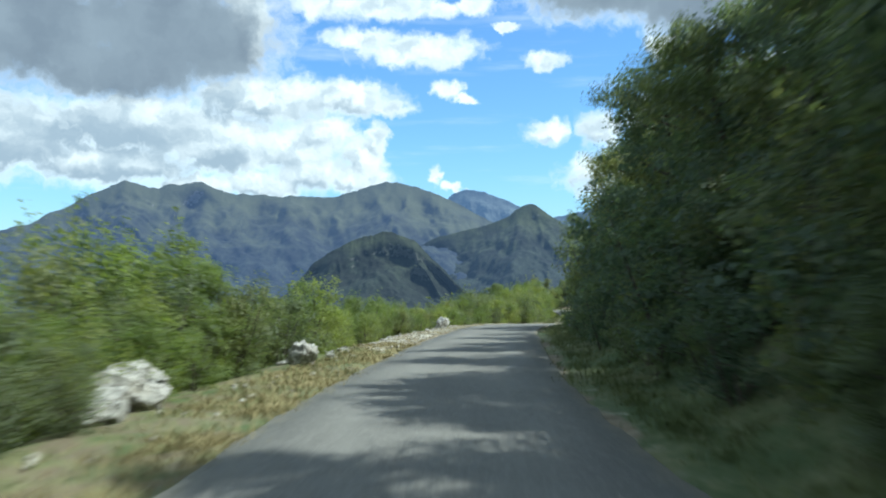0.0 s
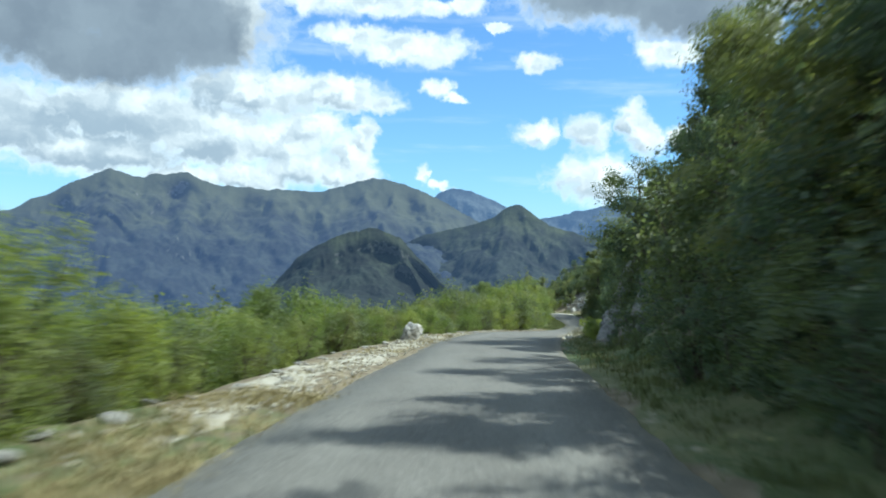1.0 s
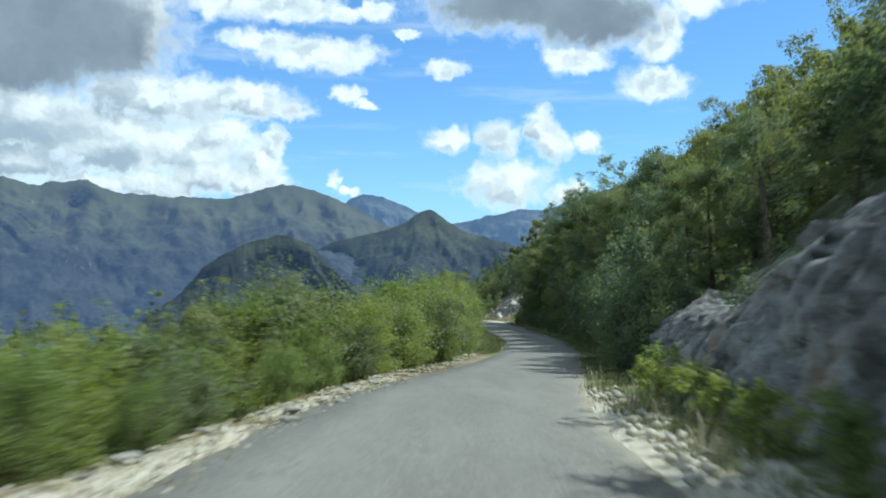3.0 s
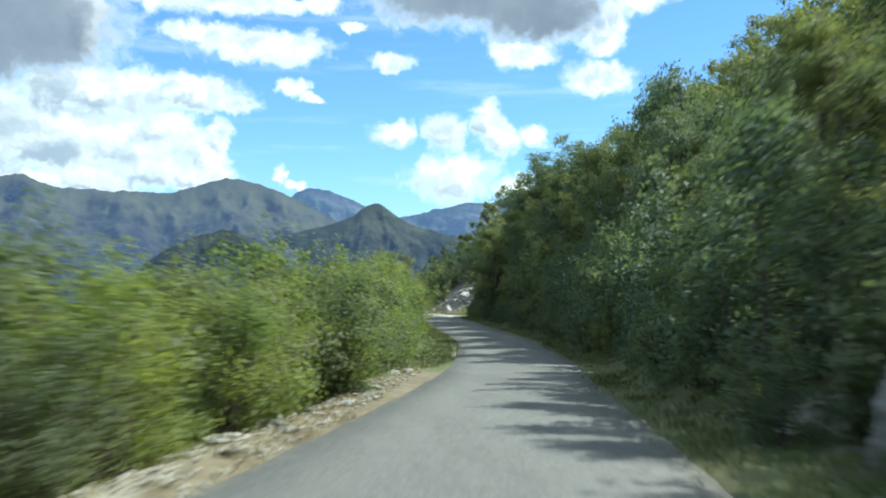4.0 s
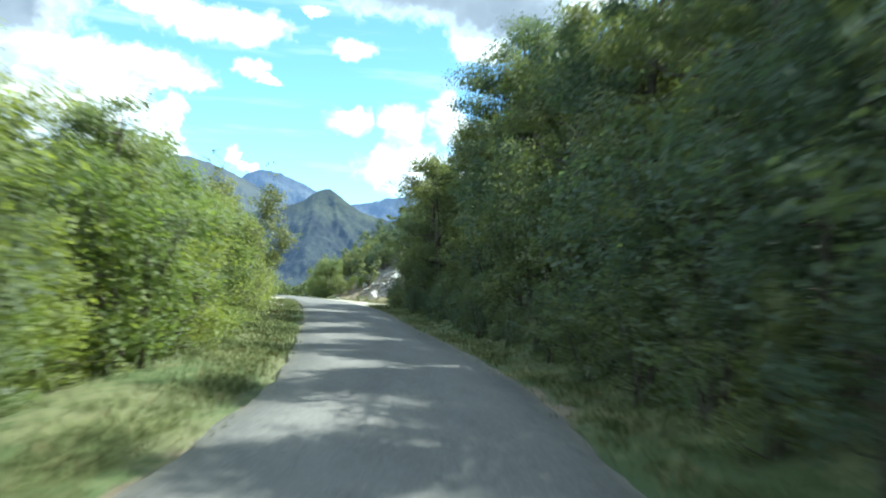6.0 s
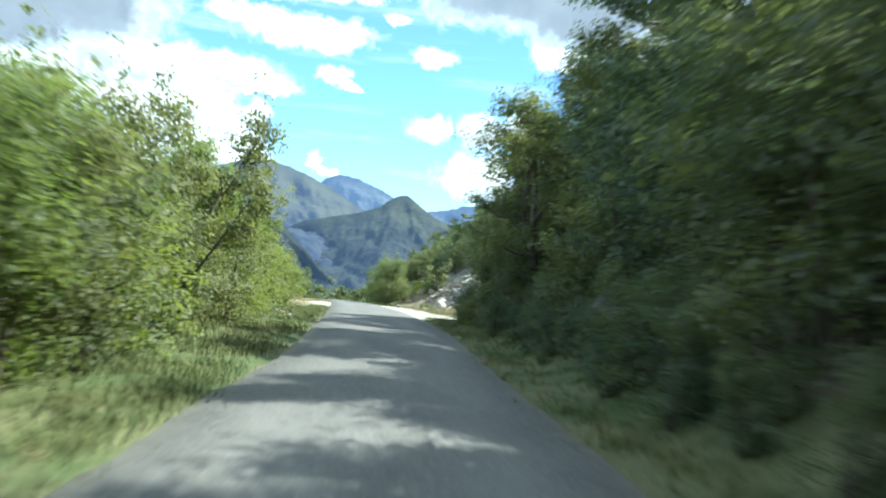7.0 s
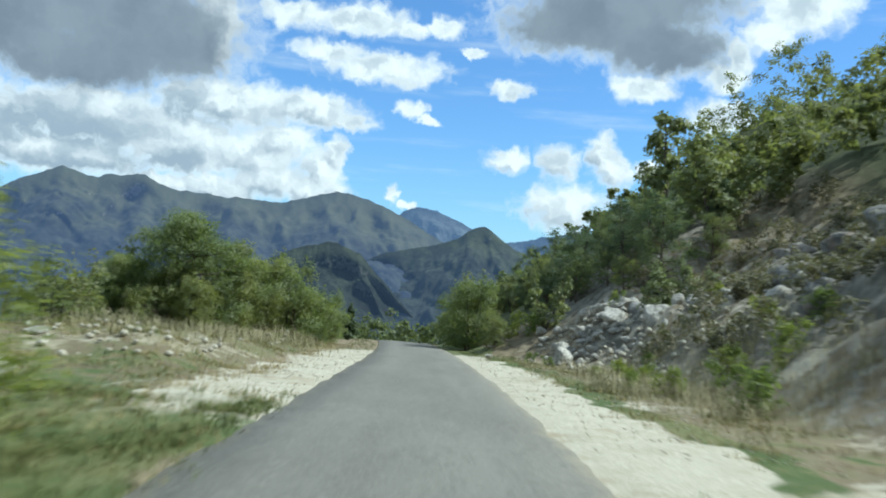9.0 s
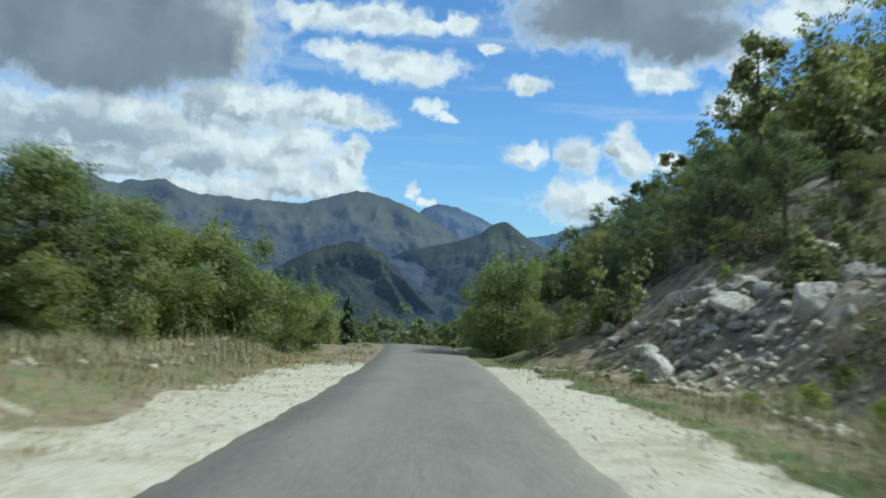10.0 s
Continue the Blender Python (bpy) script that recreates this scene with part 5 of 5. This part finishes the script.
    for i in range(90):
        u, y, sz = 7.6 + rng.normal() * 1.1, 167.0 + rng.normal() * 2.2, rng.uniform(0.09, 0.26)
        if i % 5 == 0:
            u, y = rng.uniform(9.5, 14.5), rng.uniform(152, 170)
        rock("quarry_rock", u, y, (sz * 1.2, sz, sz * 0.85), LIMESTONE, "small angular limestone rock of the rubble heap", "rubble heap in the clearing", 450 + i % 6, 0.3, 2)
    # crags standing out of the cut slope
    for i in range(46):
        u, y, sz = rng.uniform(9.5, 18.0), rng.uniform(141, 170), rng.uniform(0.25, 0.85)
        rock("slope_crag", u, y, (sz * rng.uniform(0.8, 1.2), sz * rng.uniform(0.9, 1.7), sz * rng.uniform(0.6, 1.1)), CLIFFSTONE, "jutting grey limestone crag in the stony cut slope", "crags of the cut slope", 470 + i % 6, 0.15)
    rock("quarry_rock", 2.9, 167.5, (0.2, 0.18, 0.17), LIMESTONE, "small white rock alone at the gravel's edge", "rubble heap in the clearing", 431, 0.5)
    for i, (u, y, s) in enumerate([(-6.4, 141, 0.45), (-7.0, 139.5, 0.3), (-5.4, 136.2, 0.3), (-8.2, 147, 0.25), (-4.9, 133.5, 0.25), (-3.8, 132.4, 0.42), (-3.6, 129.6, 0.2), (-3.2, 128.4, 0.14), (-2.6, 126.2, 0.12), (-4.0, 130.8, 0.24), (-2.9, 127.4, 0.11)]):
        rock("verge_rock", u, y, (s * 1.2, s, s * 0.6), LIMESTONE, "weathered grey-white rock in the verge grass", "rocks in the verge grass", 440 + i % 3, 0.3)


def build_rock_face(name, u0, y0, y1, top_of, lean, seed, label, pieces):
    """A broken limestone face along the road, built as buttresses side by side, each with a back."""
    root = new(name)
    tagged(root, label, "rock face", "rock faces of the bank")
    root.matrix_basis = Matrix.Translation(place(u0 + 1, (y0 + y1) / 2))
    home = np.array(root.matrix_basis.translation)
    cuts = np.linspace(y0, y1, pieces + 1)
    for k in range(pieces):
        ny, nz = int((cuts[k + 1] - cuts[k]) / 0.09) + 2, 44
        Y, S = np.meshgrid(np.linspace(cuts[k], cuts[k + 1], ny), np.linspace(0, 1, nz))
        ends = np.minimum(sstep(Y, y0, y0 + 2.0), 1 - sstep(Y, y1 - 2.0, y1))
        top = top_of(Y) * (0.4 + 0.6 * ends) * (1 + 0.14 * fbm(Y / 1.6, 0 * Y, seed, 4, 0.6))
        Zr = S * (top + 0.5) - 0.5
        # upright joints split the face into ribs, level beds into blocks
        slant = Y + 0.22 * Zr + 0.35 * vnoise(Y * 0.5, Zr * 0.8, seed + 1)
        cell_a, cell_b = np.floor(slant / 1.35), np.floor(slant / 0.6 + 0.3 * vnoise(Zr * 0.9, Y * 0.3, seed + 9))
        bed = Zr / 1.05 + 0.45 * vnoise(Y * 0.4, Zr * 0.3, seed + 5) + 0.25 * cell_b
        cell_z = np.floor(bed)
        rib = 0.34 * vnoise(cell_a, 0.5 + 0 * Y, seed + 2) + 0.17 * vnoise(cell_b, cell_z, seed + 3)
        rib = rib + (slant / 0.6 - cell_b - 0.5) * 0.34 * vnoise(cell_b, cell_z, seed + 6) + (bed - cell_z - 0.5) * 0.3 * vnoise(cell_z, cell_b, seed + 8)
        joint = 0.35 * np.exp(-((slant / 1.35 - np.round(slant / 1.35)) / 0.045)**2)
        ledge = 0.06 * np.exp(-((bed - np.round(bed)) / 0.08)**2)
        rough = 0.11 * fbm(Y * 2.3, Zr * 1.9, seed + 7, 5, 0.65)
        U = u0 + lean * Zr + rib + joint + ledge + rough + 1.4 * (1 - ends)**2 + 0.7 * S**5
        front = np.stack([U + road_x(Y), Y, road_z(Y) + Zr], -1).reshape(-1, 3) - home
        back = front + np.array([1.9, 0, -0.3])
        f = grid_faces(nz, ny)
        n = nz * ny
        rim = [(nz - 1) * ny + j for j in range(ny)]
        cap = [(a, a + 1, a + 1 + n, a + n) for a in rim[:-1]]
        for col in (0, ny - 1):
            cap += [(r * ny + col, (r + 1) * ny + col, (r + 1) * ny + col + n, r * ny + col + n) for r in range(nz - 1)]
        part("buttress", mesh_from("buttress", np.concatenate([front, back]), np.concatenate([f, f[:, ::-1] + n, np.array(cap)]), CLIFFSTONE), root)


def build_cliffs():
    build_rock_face("rock_face", 3.25, 39.6, 66.0, face_top, 0.3, 501, "grey weathered limestone face with dark streaks in the bank", 6)
    build_rock_face("rock_face", 3.9, 115.5, 120.0, lambda y: 1.8 + 0 * y, 0.25, 511, "grey limestone outcrop under trees in the bank", 2)


def build_small_things():
    stake = new("wooden_stake")
    tagged(stake, "thin weathered wooden stake standing in dry weeds", "stake")
    stake.matrix_basis = pose(*place(-8.7, 163.0), 2, -3, 0)
    t = np.linspace(0, 1, 5)
    v, f = tube(np.stack([0.015 * np.sin(4 * t), 0 * t, t * 1.05 - 0.15], -1), 0.028 - 0.008 * t, 7)
    part("shaft", mesh_from("shaft", v, f, BARK, True), stake)
    dead = new("dead_branch")
    tagged(dead, "bare grey dead branch lying in dry weeds", "branch")
    dead.matrix_basis = pose(*place(-9.6, 160.5), 0, 0, 25)
    rng = np.random.default_rng(37)
    main = np.stack([1.3 * t - 0.6, 0.15 * np.sin(3 * t), 0.04 + 0.55 * t[::-1]**1.6], -1)
    part("bough", mesh_from("bough", *tube(main, 0.03 - 0.015 * t, 6), BARK, True), dead)
    for k in range(5):
        base = main[min(k, 4)]
        tip = base + np.array([rng.uniform(-0.3, 0.3), rng.uniform(-0.3, 0.3), rng.uniform(0.15, 0.5)])
        part("twig", mesh_from("twig", *tube([base, (base + tip) / 2 + rng.normal(size=3) * 0.03, tip], [0.013, 0.009, 0.003], 5), BARK, True), dead)


build_ground()
build_road()
build_distance()
build_plants()
build_clearing_plants()
build_cliffs()
build_rocks()
build_verges()
build_loose_stones()
build_small_things()
